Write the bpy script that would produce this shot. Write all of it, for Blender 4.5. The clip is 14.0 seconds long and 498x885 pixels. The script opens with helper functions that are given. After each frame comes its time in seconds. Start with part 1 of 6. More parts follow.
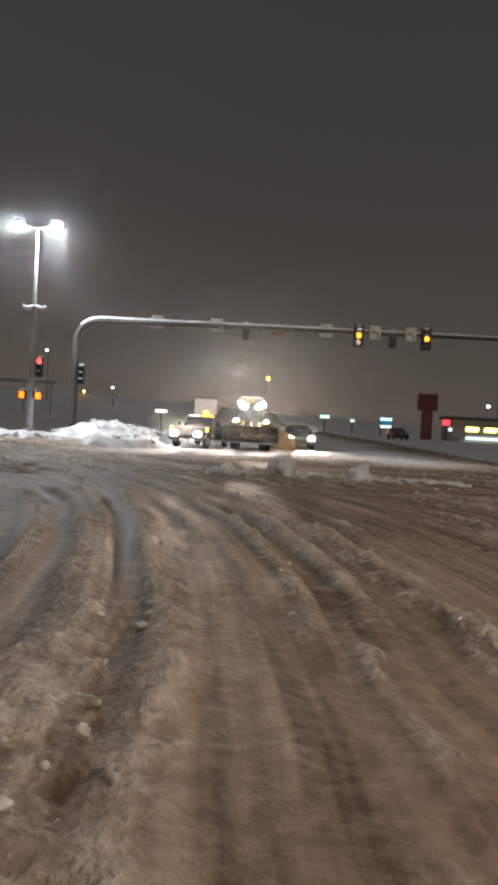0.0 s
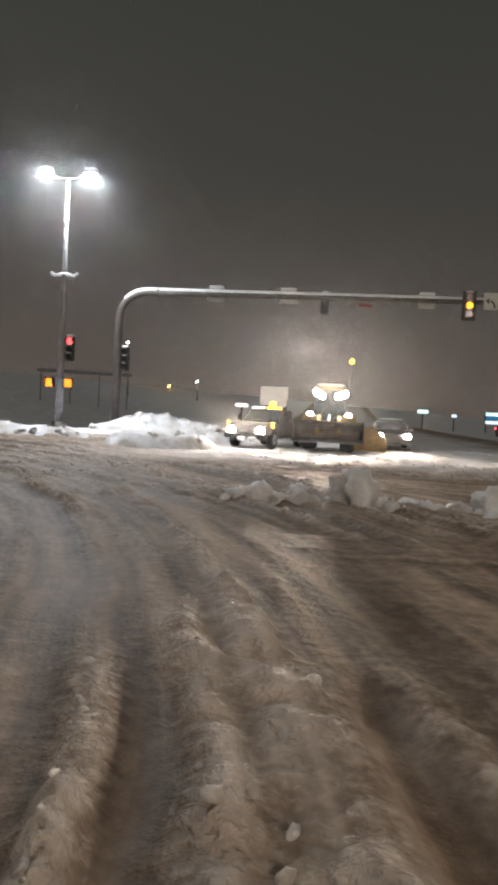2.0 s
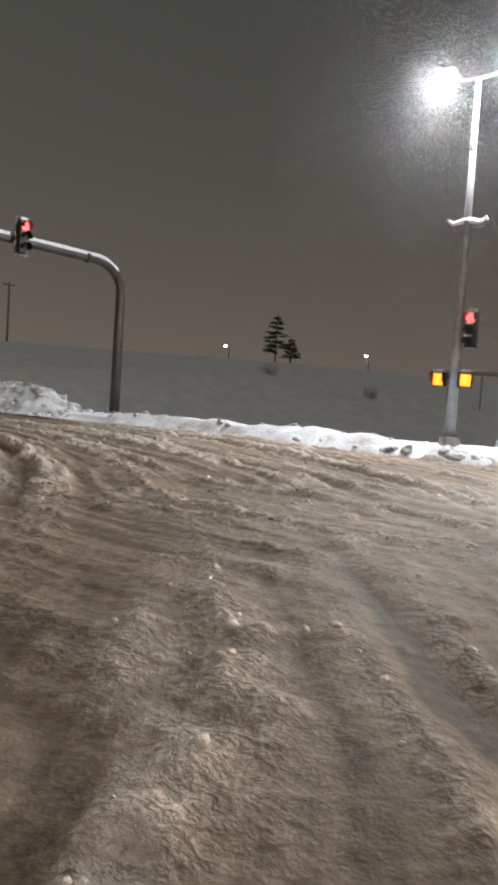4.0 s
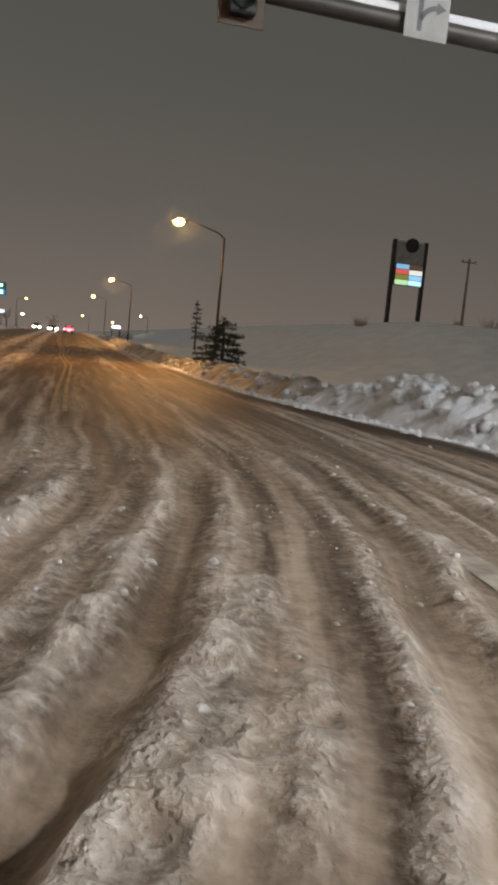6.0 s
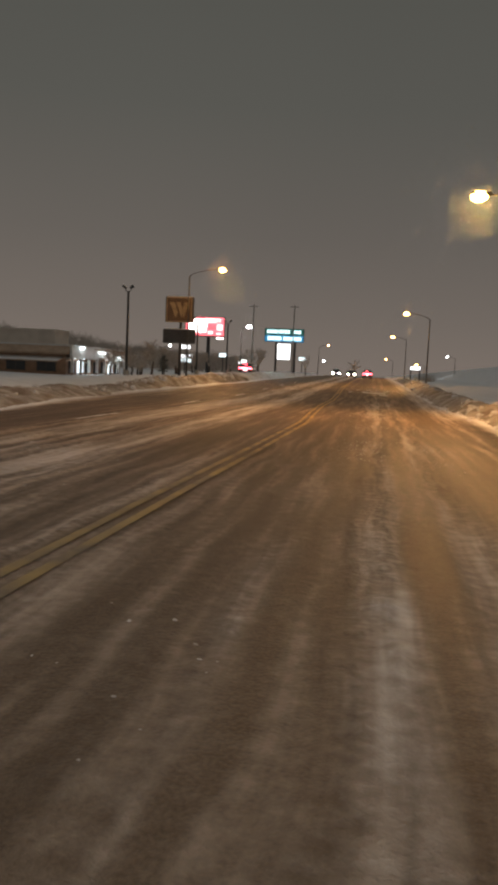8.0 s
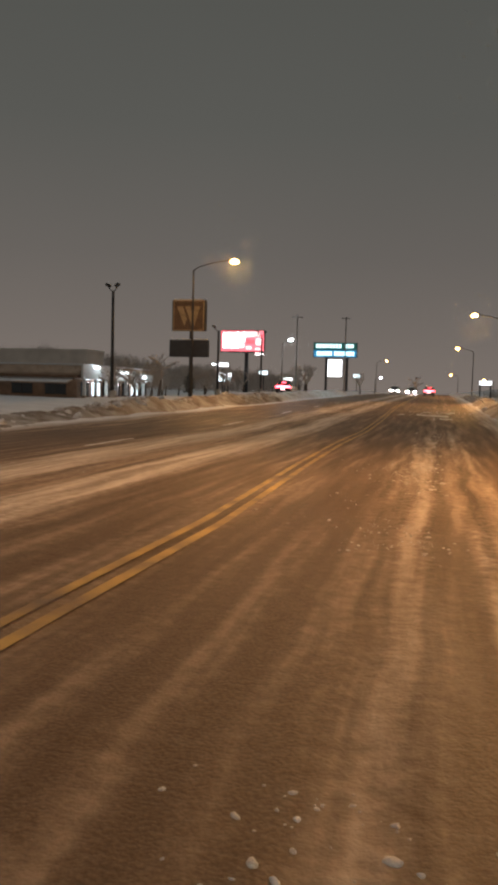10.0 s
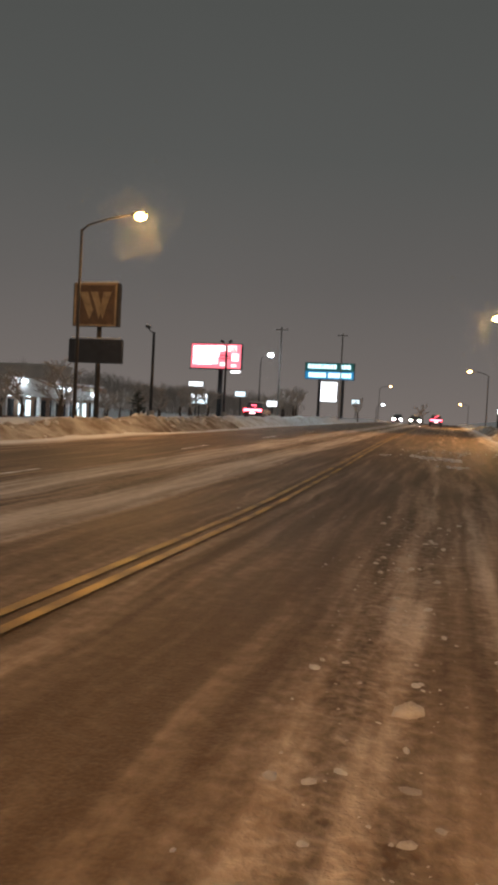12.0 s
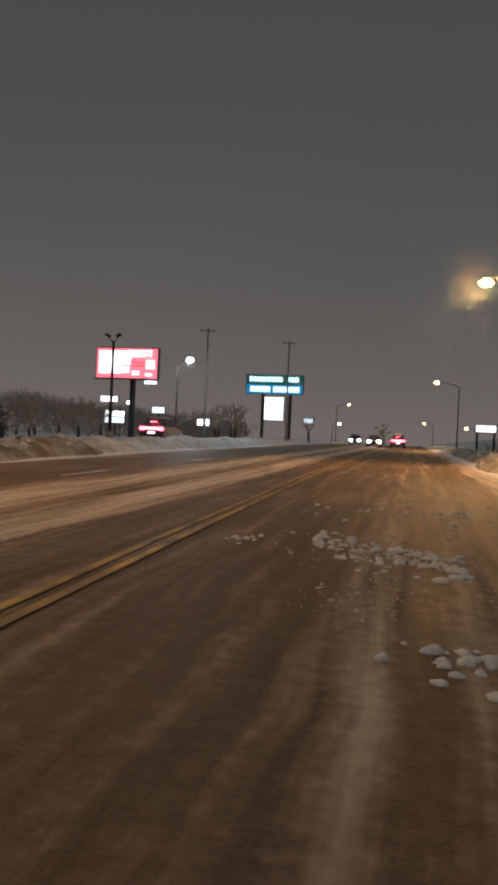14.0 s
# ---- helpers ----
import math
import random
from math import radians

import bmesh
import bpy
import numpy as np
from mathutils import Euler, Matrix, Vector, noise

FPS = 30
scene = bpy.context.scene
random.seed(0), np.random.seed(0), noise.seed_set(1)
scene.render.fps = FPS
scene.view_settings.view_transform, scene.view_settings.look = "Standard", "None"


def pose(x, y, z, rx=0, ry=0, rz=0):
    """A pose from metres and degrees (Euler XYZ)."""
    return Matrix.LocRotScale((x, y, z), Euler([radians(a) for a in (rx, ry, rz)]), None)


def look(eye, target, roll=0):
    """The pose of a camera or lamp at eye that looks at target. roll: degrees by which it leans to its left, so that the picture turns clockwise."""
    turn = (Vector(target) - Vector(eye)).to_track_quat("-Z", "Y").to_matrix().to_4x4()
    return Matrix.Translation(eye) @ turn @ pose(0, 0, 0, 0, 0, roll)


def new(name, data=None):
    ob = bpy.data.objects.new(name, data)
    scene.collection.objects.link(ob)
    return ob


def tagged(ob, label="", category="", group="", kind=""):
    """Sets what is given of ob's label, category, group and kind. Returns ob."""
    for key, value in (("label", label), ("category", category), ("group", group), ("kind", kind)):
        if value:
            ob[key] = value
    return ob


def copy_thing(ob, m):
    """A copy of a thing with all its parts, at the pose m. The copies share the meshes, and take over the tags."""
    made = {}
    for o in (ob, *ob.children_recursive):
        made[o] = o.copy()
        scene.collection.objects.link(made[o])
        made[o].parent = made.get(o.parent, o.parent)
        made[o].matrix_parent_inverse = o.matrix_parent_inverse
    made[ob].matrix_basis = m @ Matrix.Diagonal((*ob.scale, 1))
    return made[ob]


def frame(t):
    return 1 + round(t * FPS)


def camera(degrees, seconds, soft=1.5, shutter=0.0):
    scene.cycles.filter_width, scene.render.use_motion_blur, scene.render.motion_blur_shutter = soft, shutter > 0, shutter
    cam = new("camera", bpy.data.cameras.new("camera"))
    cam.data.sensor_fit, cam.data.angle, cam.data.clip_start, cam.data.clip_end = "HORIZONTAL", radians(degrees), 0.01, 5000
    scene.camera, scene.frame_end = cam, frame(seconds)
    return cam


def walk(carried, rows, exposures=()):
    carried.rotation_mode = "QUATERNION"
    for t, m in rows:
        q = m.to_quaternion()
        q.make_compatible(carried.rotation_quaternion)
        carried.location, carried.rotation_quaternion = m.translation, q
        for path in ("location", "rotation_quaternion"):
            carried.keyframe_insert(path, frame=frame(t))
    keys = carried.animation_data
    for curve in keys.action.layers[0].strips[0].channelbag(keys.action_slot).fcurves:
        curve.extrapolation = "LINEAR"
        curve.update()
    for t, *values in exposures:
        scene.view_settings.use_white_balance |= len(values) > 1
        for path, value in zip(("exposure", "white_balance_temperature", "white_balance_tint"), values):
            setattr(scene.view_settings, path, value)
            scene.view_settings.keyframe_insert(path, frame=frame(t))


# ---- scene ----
cam = camera(36.47, 14.0, soft=3.8)
PATH = [
    (0, pose(0.00, -0.00, 1.495, 88.19, -2.94, -90.43)),
    (0.5, pose(1.63, -0.18, 1.489, 88.16, -3.07, -90.34)),
    (1, pose(3.66, -0.49, 1.450, 88.05, -3.09, -89.33)),
    (1.5, pose(5.88, -0.69, 1.488, 87.91, -3.29, -88.48)),
    (2, pose(8.31, -0.80, 1.397, 87.52, -2.95, -83.25)),
    (2.5, pose(11.06, -0.59, 1.463, 87.19, -3.09, -75.85)),
    (3, pose(13.27, -0.22, 1.448, 86.84, -3.01, -68.57)),
    (3.5, pose(15.90, 0.77, 1.413, 86.56, -3.56, -61.85)),
    (3.7, pose(16.83, 1.26, 1.396, 86.46, -3.53, -58.20)),
    (5.8, pose(27.33, 13.56, 1.457, 82.78, -5.61, -17.69)),
    (6.1, pose(28.16, 15.31, 1.463, 83.08, -5.14, -11.18)),
    (6.5, pose(29.03, 17.90, 1.482, 83.71, -5.53, -4.24)),
    (7, pose(29.62, 21.35, 1.440, 84.14, -4.53, 1.60)),
    (7.5, pose(29.95, 24.52, 1.482, 84.18, -3.01, 6.86)),
    (8, pose(30.09, 27.75, 1.416, 84.68, -2.53, 9.77)),
    (8.2, pose(30.39, 28.85, 1.498, 84.66, -2.74, 11.23)),
    (10.3, pose(30.28, 44.82, 1.416, 86.47, -1.53, 14.50)),
    (10.5, pose(30.26, 46.58, 1.406, 86.78, -1.58, 14.46)),
    (11, pose(30.22, 51.06, 1.393, 87.12, -1.66, 14.64)),
    (11.5, pose(30.20, 55.26, 1.407, 87.46, -2.21, 15.16)),
    (12, pose(30.22, 59.66, 1.404, 87.95, -2.87, 15.12)),
    (12.5, pose(30.20, 64.26, 1.409, 88.41, -2.86, 14.50)),
    (13, pose(30.35, 68.73, 1.448, 88.84, -2.46, 13.54)),
    (13.5, pose(30.24, 73.21, 1.470, 89.21, -2.25, 13.28)),
    (14, pose(30.00, 77.75, 1.466, 89.75, -2.47, 12.48)),
]
EXPOSURES = [(0.0, 0.1, 6600, 10), (2.5, 0.2, 6650, 10), (3.7, 0.45, 6650, 10), (5.8, 0.62, 6650, 10), (8.2, 0.72, 6600, 10), (10.3, 0.78, 6350, 10), (12.0, 0.7, 6100, 10), (14.0, 0.5, 6050, 10)]
walk(cam, PATH, EXPOSURES)

# ---- night sky: low snow clouds that glow with the light of the town ----
world = bpy.data.worlds.new("night_sky")
scene.world = world
world.use_nodes = True
wn, wl = world.node_tree.nodes, world.node_tree.links
wn.clear()
w_out, w_bg = wn.new("ShaderNodeOutputWorld"), wn.new("ShaderNodeBackground")
w_tc, w_sep, w_ramp = wn.new("ShaderNodeTexCoord"), wn.new("ShaderNodeSeparateXYZ"), wn.new("ShaderNodeValToRGB")
w_noise, w_mix = wn.new("ShaderNodeTexNoise"), wn.new("ShaderNodeMixRGB")
w_ramp.color_ramp.elements[0].position, w_ramp.color_ramp.elements[0].color = 0.0, (0.080, 0.066, 0.057, 1)
w_ramp.color_ramp.elements[1].position, w_ramp.color_ramp.elements[1].color = 1.0, (0.165, 0.162, 0.150, 1)
for at, tone in ((0.07, (0.067, 0.057, 0.050, 1)), (0.17, (0.0525, 0.047, 0.042, 1)), (0.32, (0.039, 0.0385, 0.0345, 1)), (0.52, (0.032, 0.0325, 0.029, 1)), (0.72, (0.050, 0.050, 0.046, 1))):
    w_ramp.color_ramp.elements.new(at).color = tone
w_noise.inputs["Scale"].default_value = 1.4
w_noise.inputs["Detail"].default_value = 3
w_mix.blend_type = "MULTIPLY"
w_mix.inputs[0].default_value = 0.16
wl.new(w_tc.outputs["Generated"], w_sep.inputs[0])
wl.new(w_sep.outputs["Z"], w_ramp.inputs[0])
wl.new(w_tc.outputs["Generated"], w_noise.inputs["Vector"])
wl.new(w_ramp.outputs[0], w_mix.inputs[1])
wl.new(w_noise.outputs["Fac"], w_mix.inputs[2])
# the clouds are brighter over the shops than over the open land
w_dot, w_gain, w_town = wn.new("ShaderNodeVectorMath"), wn.new("ShaderNodeMath"), wn.new("ShaderNodeVectorMath")
w_dot.operation, w_gain.operation, w_town.operation = "DOT_PRODUCT", "MULTIPLY_ADD", "SCALE"
w_dot.inputs[1].default_value = (-0.6, 0.8, 0.0)
w_gain.inputs[1].default_value, w_gain.inputs[2].default_value = 0.22, 1.0
wl.new(w_tc.outputs["Generated"], w_dot.inputs[0])
wl.new(w_dot.outputs["Value"], w_gain.inputs[0])
wl.new(w_mix.outputs[0], w_town.inputs[0])
wl.new(w_gain.outputs[0], w_town.inputs["Scale"])
wl.new(w_town.outputs[0], w_bg.inputs[0])
w_bg.inputs[1].default_value = 1.35
wl.new(w_bg.outputs[0], w_out.inputs[0])

SODIUM, COOL, HEAD = (1.0, 0.50, 0.16), (0.92, 0.95, 1.0), (1.0, 0.80, 0.63)
P_SODIUM, P_COOL, P_HEAD = 2350.0, 3000.0, 2400.0


def lamp_light(name, kind, at, target, watts, color, size=0.25, angle=150, blend=0.6, spread=1.0):
    data = bpy.data.lights.new(name, kind)
    data.energy, data.color = watts, color
    data.shadow_soft_size = size
    if kind == "SPOT":
        data.spot_size, data.spot_blend = radians(angle), blend
    ob = new(name, data)
    ob.matrix_world = look(at, target) @ Matrix.Diagonal((spread, 1, 1, 1))
    return ob


# ---- materials ----
def material(name):
    m = bpy.data.materials.new(name)
    m.use_nodes = True
    n = m.node_tree.nodes
    return m, n, m.node_tree.links, n["Principled BSDF"]


def surface(name, color, rough=0.6, metal=0.0, scale=3.0, vary=0.25, bump=0.15, dirt=None, fine=40.0):
    """A painted, metal or plastic surface: two scales of mottling, grain and slight unevenness."""
    m, n, l, b = material(name)
    tc = n.new("ShaderNodeTexCoord")
    big, small = n.new("ShaderNodeTexNoise"), n.new("ShaderNodeTexNoise")
    big.inputs["Scale"].default_value, small.inputs["Scale"].default_value = scale, fine
    big.inputs["Detail"].default_value, small.inputs["Detail"].default_value = 5, 3
    ramp = n.new("ShaderNodeValToRGB")
    dark = dirt or tuple(c * (1 - vary) for c in color)
    lite = tuple(min(1, c * (1 + vary * 0.6)) for c in color)
    ramp.color_ramp.elements[0].position, ramp.color_ramp.elements[0].color = 0.32, (*dark, 1)
    ramp.color_ramp.elements[1].position, ramp.color_ramp.elements[1].color = 0.66, (*lite, 1)
    mul = n.new("ShaderNodeMixRGB")
    mul.blend_type = "OVERLAY"
    mul.inputs[0].default_value = 0.18
    rr = n.new("ShaderNodeMapRange")
    rr.inputs["To Min"].default_value, rr.inputs["To Max"].default_value = max(0.04, rough - 0.12), min(1, rough + 0.12)
    bp = n.new("ShaderNodeBump")
    bp.inputs["Strength"].default_value, bp.inputs["Distance"].default_value = bump, 0.01
    for t in (big, small):
        l.new(tc.outputs["Object"], t.inputs["Vector"])
    l.new(big.outputs["Fac"], ramp.inputs[0])
    l.new(ramp.outputs[0], mul.inputs[1])
    l.new(small.outputs["Fac"], mul.inputs[2])
    l.new(mul.outputs[0], b.inputs["Base Color"])
    l.new(small.outputs["Fac"], rr.inputs["Value"])
    l.new(rr.outputs[0], b.inputs["Roughness"])
    l.new(small.outputs["Fac"], bp.inputs["Height"])
    l.new(bp.outputs[0], b.inputs["Normal"])
    b.inputs["Metallic"].default_value = metal
    return m


def glowing(name, color, strength):
    m, n, l, b = material(name)
    b.inputs["Base Color"].default_value = (*color, 1)
    b.inputs["Roughness"].default_value = 0.3
    b.inputs["Emission Color"].default_value = (*color, 1)
    b.inputs["Emission Strength"].default_value = strength
    return m


def glass(name, tint=(0.03, 0.035, 0.04), rough=0.06):
    m, n, l, b = material(name)
    b.inputs["Base Color"].default_value = (*tint, 1)
    b.inputs["Roughness"].default_value = rough
    b.inputs["Specular IOR Level"].default_value = 0.6
    return m


def snow_material(name, clean=(0.80, 0.82, 0.85), soil=(0.34, 0.29, 0.24), amount=0.25, scale=1.1, seep=0.0, deep=0.0):
    m, n, l, b = material(name)
    tc = n.new("ShaderNodeTexCoord")
    big, mid, small = (n.new("ShaderNodeTexNoise") for _ in range(3))
    for t, s, dtl in ((big, scale, 6), (mid, 9.0, 5), (small, 60.0, 3)):
        t.inputs["Scale"].default_value, t.inputs["Detail"].default_value = s, dtl
        l.new(tc.outputs["Object"], t.inputs["Vector"])
    ramp = n.new("ShaderNodeValToRGB")
    ramp.color_ramp.elements[0].position, ramp.color_ramp.elements[0].color = 0.58 - amount * 0.5, (*clean, 1)
    ramp.color_ramp.elements[1].position, ramp.color_ramp.elements[1].color = 0.95 - amount * 0.6, (*soil, 1)
    l.new(big.outputs["Fac"], ramp.inputs[0])
    mix = n.new("ShaderNodeMixRGB")
    mix.blend_type, mix.inputs[0].default_value = "MULTIPLY", 0.3
    l.new(ramp.outputs[0], mix.inputs[1])
    l.new(mid.outputs["Fac"], mix.inputs[2])
    l.new(mix.outputs[0], b.inputs["Base Color"])
    b.inputs["Roughness"].default_value = 0.62
    b1, b2 = n.new("ShaderNodeBump"), n.new("ShaderNodeBump")
    b1.inputs["Strength"].default_value, b1.inputs["Distance"].default_value = 0.7, 0.06
    b2.inputs["Strength"].default_value, b2.inputs["Distance"].default_value = 0.5, 0.012
    l.new(mid.outputs["Fac"], b1.inputs["Height"])
    l.new(small.outputs["Fac"], b2.inputs["Height"])
    l.new(b1.outputs[0], b2.inputs["Normal"])
    l.new(b2.outputs[0], b.inputs["Normal"])
    b.inputs["Subsurface Weight"].default_value = deep
    b.inputs["Subsurface Radius"].default_value = (1.0, 0.95, 0.9)
    b.inputs["Subsurface Scale"].default_value = 0.22
    if not seep:
        return m
    # light seeps through the loose crystals
    tr, ms = n.new("ShaderNodeBsdfTranslucent"), n.new("ShaderNodeMixShader")
    l.new(mix.outputs[0], tr.inputs["Color"])
    ms.inputs[0].default_value = seep
    l.new(b.outputs[0], ms.inputs[1])
    l.new(tr.outputs[0], ms.inputs[2])
    l.new(ms.outputs[0], n["Material Output"].inputs["Surface"])
    return m


def ground_material():
    """Snow, brown slush and wet asphalt, as the ground's own data says where each one lies."""
    m, n, l, b = material("snow_and_slush")
    tc = n.new("ShaderNodeTexCoord")
    a_clean, a_bare = n.new("ShaderNodeAttribute"), n.new("ShaderNodeAttribute")
    a_clean.attribute_name, a_bare.attribute_name = "clean", "bare"
    t1, t2, t3 = (n.new("ShaderNodeTexNoise") for _ in range(3))
    for t, s, dtl in ((t1, 0.9, 6), (t2, 7.0, 6), (t3, 45.0, 3)):
        t.inputs["Scale"].default_value, t.inputs["Detail"].default_value = s, dtl
        l.new(tc.outputs["Object"], t.inputs["Vector"])

    def ramp(src, p0, c0, p1, c1):
        r = n.new("ShaderNodeValToRGB")
        r.color_ramp.elements[0].position, r.color_ramp.elements[0].color = p0, (*c0, 1)
        r.color_ramp.elements[1].position, r.color_ramp.elements[1].color = p1, (*c1, 1)
        l.new(src, r.inputs[0])
        return r.outputs[0]

    def mix(fac, a, c, kind="MIX"):
        x = n.new("ShaderNodeMixRGB")
        x.blend_type = kind
        if isinstance(fac, float):
            x.inputs[0].default_value = fac
        else:
            l.new(fac, x.inputs[0])
        l.new(a, x.inputs[1])
        l.new(c, x.inputs[2])
        return x.outputs[0]

    def math_node(op, a, c):
        x = n.new("ShaderNodeMath")
        x.operation, x.use_clamp = op, True
        for k, v in enumerate((a, c)):
            if isinstance(v, float):
                x.inputs[k].default_value = v
            else:
                l.new(v, x.inputs[k])
        return x.outputs[0]

    # fine streaks that run with the traffic
    a_q, a_way, a_road, a_cross, a_mud, a_loose = (n.new("ShaderNodeAttribute") for _ in range(6))
    for node, key in ((a_q, "side"), (a_way, "way"), (a_road, "road"), (a_cross, "across"), (a_mud, "mud"), (a_loose, "loose")):
        node.attribute_name = key

    def streaks(u, v, ku, kv):
        c = n.new("ShaderNodeCombineXYZ")
        for k, (src, gain) in enumerate(((u, ku), (v, kv))):
            mm = n.new("ShaderNodeMath")
            mm.operation = "MULTIPLY"
            mm.inputs[1].default_value = gain
            l.new(src, mm.inputs[0])
            l.new(mm.outputs[0], c.inputs[k])
        t = n.new("ShaderNodeTexNoise")
        t.inputs["Scale"].default_value, t.inputs["Detail"].default_value, t.inputs["Roughness"].default_value = 1.0, 3, 0.5
        l.new(c.outputs[0], t.inputs["Vector"])
        return t.outputs["Fac"]

    xyz = n.new("ShaderNodeSeparateXYZ")
    l.new(tc.outputs["Object"], xyz.inputs[0])
    streak = mix(a_cross.outputs["Fac"], streaks(a_q.outputs["Fac"], a_way.outputs["Fac"], 4.2, 0.20), streaks(xyz.outputs["X"], xyz.outputs["Y"], 4.2, 0.25))
    blend = mix(0.24, streak, t2.outputs["Fac"])
    slush = ramp(blend, 0.38, (0.088, 0.061, 0.041), 0.64, (0.375, 0.286, 0.212))
    pale = math_node("MULTIPLY", ramp(blend, 0.50, (0, 0, 0), 0.66, (1, 1, 1)), a_road.outputs["Fac"])
    snow = ramp(t1.outputs["Fac"], 0.30, (0.68, 0.69, 0.71), 0.70, (0.82, 0.83, 0.86))
    driven = ramp(blend, 0.35, (0.42, 0.345, 0.275), 0.65, (0.70, 0.635, 0.57))
    snow = mix(a_road.outputs["Fac"], snow, driven)
    asphalt = ramp(t3.outputs["Fac"], 0.30, (0.062, 0.041, 0.025), 0.70, (0.135, 0.091, 0.056))
    # edges of each cover break up with the mottling
    clean = math_node("ADD", a_clean.outputs["Fac"], math_node("MULTIPLY", math_node("SUBTRACT", blend, 0.45), 1.3))
    clean = math_node("MULTIPLY", clean, math_node("MULTIPLY", a_clean.outputs["Fac"], 3.2))
    bare = math_node("SUBTRACT", a_bare.outputs["Fac"], math_node("MULTIPLY", t2.outputs["Fac"], 0.25))
    bare = math_node("SUBTRACT", bare, math_node("MULTIPLY", pale, 0.30))
    col = mix(clean, slush, snow)
    # crumbled slush on the ridges between the tracks
    t4 = n.new("ShaderNodeTexNoise")
    t4.inputs["Scale"].default_value, t4.inputs["Detail"].default_value, t4.inputs["Roughness"].default_value = 14.0, 3, 0.55
    l.new(tc.outputs["Object"], t4.inputs["Vector"])
    lumpy = ramp(t4.outputs["Fac"], 0.38, (0, 0, 0), 0.72, (1, 1, 1))
    heaped = math_node("MINIMUM", math_node("ADD", math_node("MULTIPLY", a_loose.outputs["Fac"], 1.4), math_node("MULTIPLY", a_road.outputs["Fac"], 0.12)), 1.0)
    crumb = math_node("MULTIPLY", lumpy, heaped)
    pale_crumb = ramp(t2.outputs["Fac"], 0.35, (0.46, 0.385, 0.315), 0.65, (0.70, 0.63, 0.56))
    col = mix(math_node("MULTIPLY", crumb, 0.5), col, pale_crumb)
    col = mix(bare, col, asphalt)
    mud = ramp(t2.outputs["Fac"], 0.30, (0.018, 0.012, 0.008), 0.70, (0.075, 0.050, 0.032))
    col = mix(a_mud.outputs["Fac"], col, mud)
    l.new(col, b.inputs["Base Color"])
    r1 = n.new("ShaderNodeMapRange")
    r1.inputs["To Min"].default_value, r1.inputs["To Max"].default_value = 0.68, 0.56
    l.new(bare, r1.inputs["Value"])
    l.new(r1.outputs[0], b.inputs["Roughness"])
    b.inputs["Specular IOR Level"].default_value = 0.22
    b1, b2 = n.new("ShaderNodeBump"), n.new("ShaderNodeBump")
    b1.inputs["Distance"].default_value, b2.inputs["Distance"].default_value = 0.030, 0.014
    b2.inputs["Strength"].default_value = 0.5
    l.new(math_node("MULTIPLY", math_node("SUBTRACT", 0.9, bare), math_node("MAXIMUM", a_road.outputs["Fac"], 0.08)), b1.inputs["Strength"])
    l.new(t2.outputs["Fac"], b1.inputs["Height"])
    l.new(t3.outputs["Fac"], b2.inputs["Height"])
    b3 = n.new("ShaderNodeBump")
    b3.inputs["Distance"].default_value = 0.03
    l.new(math_node("MULTIPLY", math_node("SUBTRACT", 0.9, bare), a_road.outputs["Fac"]), b3.inputs["Strength"])
    l.new(streak, b3.inputs["Height"])
    b4 = n.new("ShaderNodeBump")
    b4.inputs["Distance"].default_value = 0.015
    l.new(heaped, b4.inputs["Strength"])
    l.new(lumpy, b4.inputs["Height"])
    l.new(b3.outputs[0], b4.inputs["Normal"])
    l.new(b4.outputs[0], b1.inputs["Normal"])
    l.new(b1.outputs[0], b2.inputs["Normal"])
    l.new(b2.outputs[0], b.inputs["Normal"])
    return m


M_GROUND = ground_material()
M_SNOW = snow_material("fresh_snow", amount=0.05)
M_BANK = snow_material("ploughed_snow", amount=0.30, deep=0.4)
M_DIRTY = snow_material("dirty_ploughed_snow", clean=(0.56, 0.54, 0.51), soil=(0.20, 0.155, 0.115), amount=0.55, deep=0.4)
M_CLOD = snow_material("slush_clods", clean=(0.60, 0.57, 0.53), soil=(0.30, 0.24, 0.18), amount=0.42, scale=3.0, deep=1.0)
M_STEEL = surface("weathered_bronze_steel", (0.055, 0.048, 0.042), 0.5, 0.3)
M_GALV = surface("galvanised_steel", (0.24, 0.245, 0.25), 0.5, 0.6)
M_BLACK = surface("black_plastic", (0.018, 0.018, 0.018), 0.5)
M_DARK = surface("dark_painted_metal", (0.03, 0.03, 0.032), 0.45, 0.2)
M_YELLOW = surface("yellow_signal_paint", (0.055, 0.032, 0.013), 0.5)
M_WHITE = surface("white_sign_sheet", (0.52, 0.51, 0.48), 0.4, vary=0.1)
# darker copy of the white sheet: weaker light put into the colour
M_SIGNDIM = surface("dimmed_white_sign_sheet", (0.27, 0.265, 0.25), 0.6, vary=0.2)
M_INK = surface("black_sign_ink", (0.015, 0.015, 0.015), 0.5)
M_PANEL = surface("grey_panel", (0.30, 0.30, 0.30), 0.5)
M_BRICK = surface("brown_brick_wall", (0.33, 0.22, 0.15), 0.8, scale=1.2, bump=0.5)
M_FASCIA = surface("pale_fascia_board", (0.62, 0.62, 0.60), 0.6, vary=0.12)
M_WALL = surface("grey_stucco", (0.42, 0.40, 0.38), 0.85, scale=0.8, bump=0.4)
# far wall: snowy haze is mixed into this pale tan
M_STORE = surface("haze_paled_tan_stucco", (0.60, 0.53, 0.46), 0.85, scale=0.5, vary=0.12, bump=0.3)
M_ROOF = surface("dark_roof_edge", (0.07, 0.065, 0.06), 0.8)
M_TYRE = surface("tyre_rubber", (0.02, 0.02, 0.02), 0.85, bump=0.4)
M_RIM = surface("wheel_rim", (0.35, 0.35, 0.36), 0.35, 0.8)
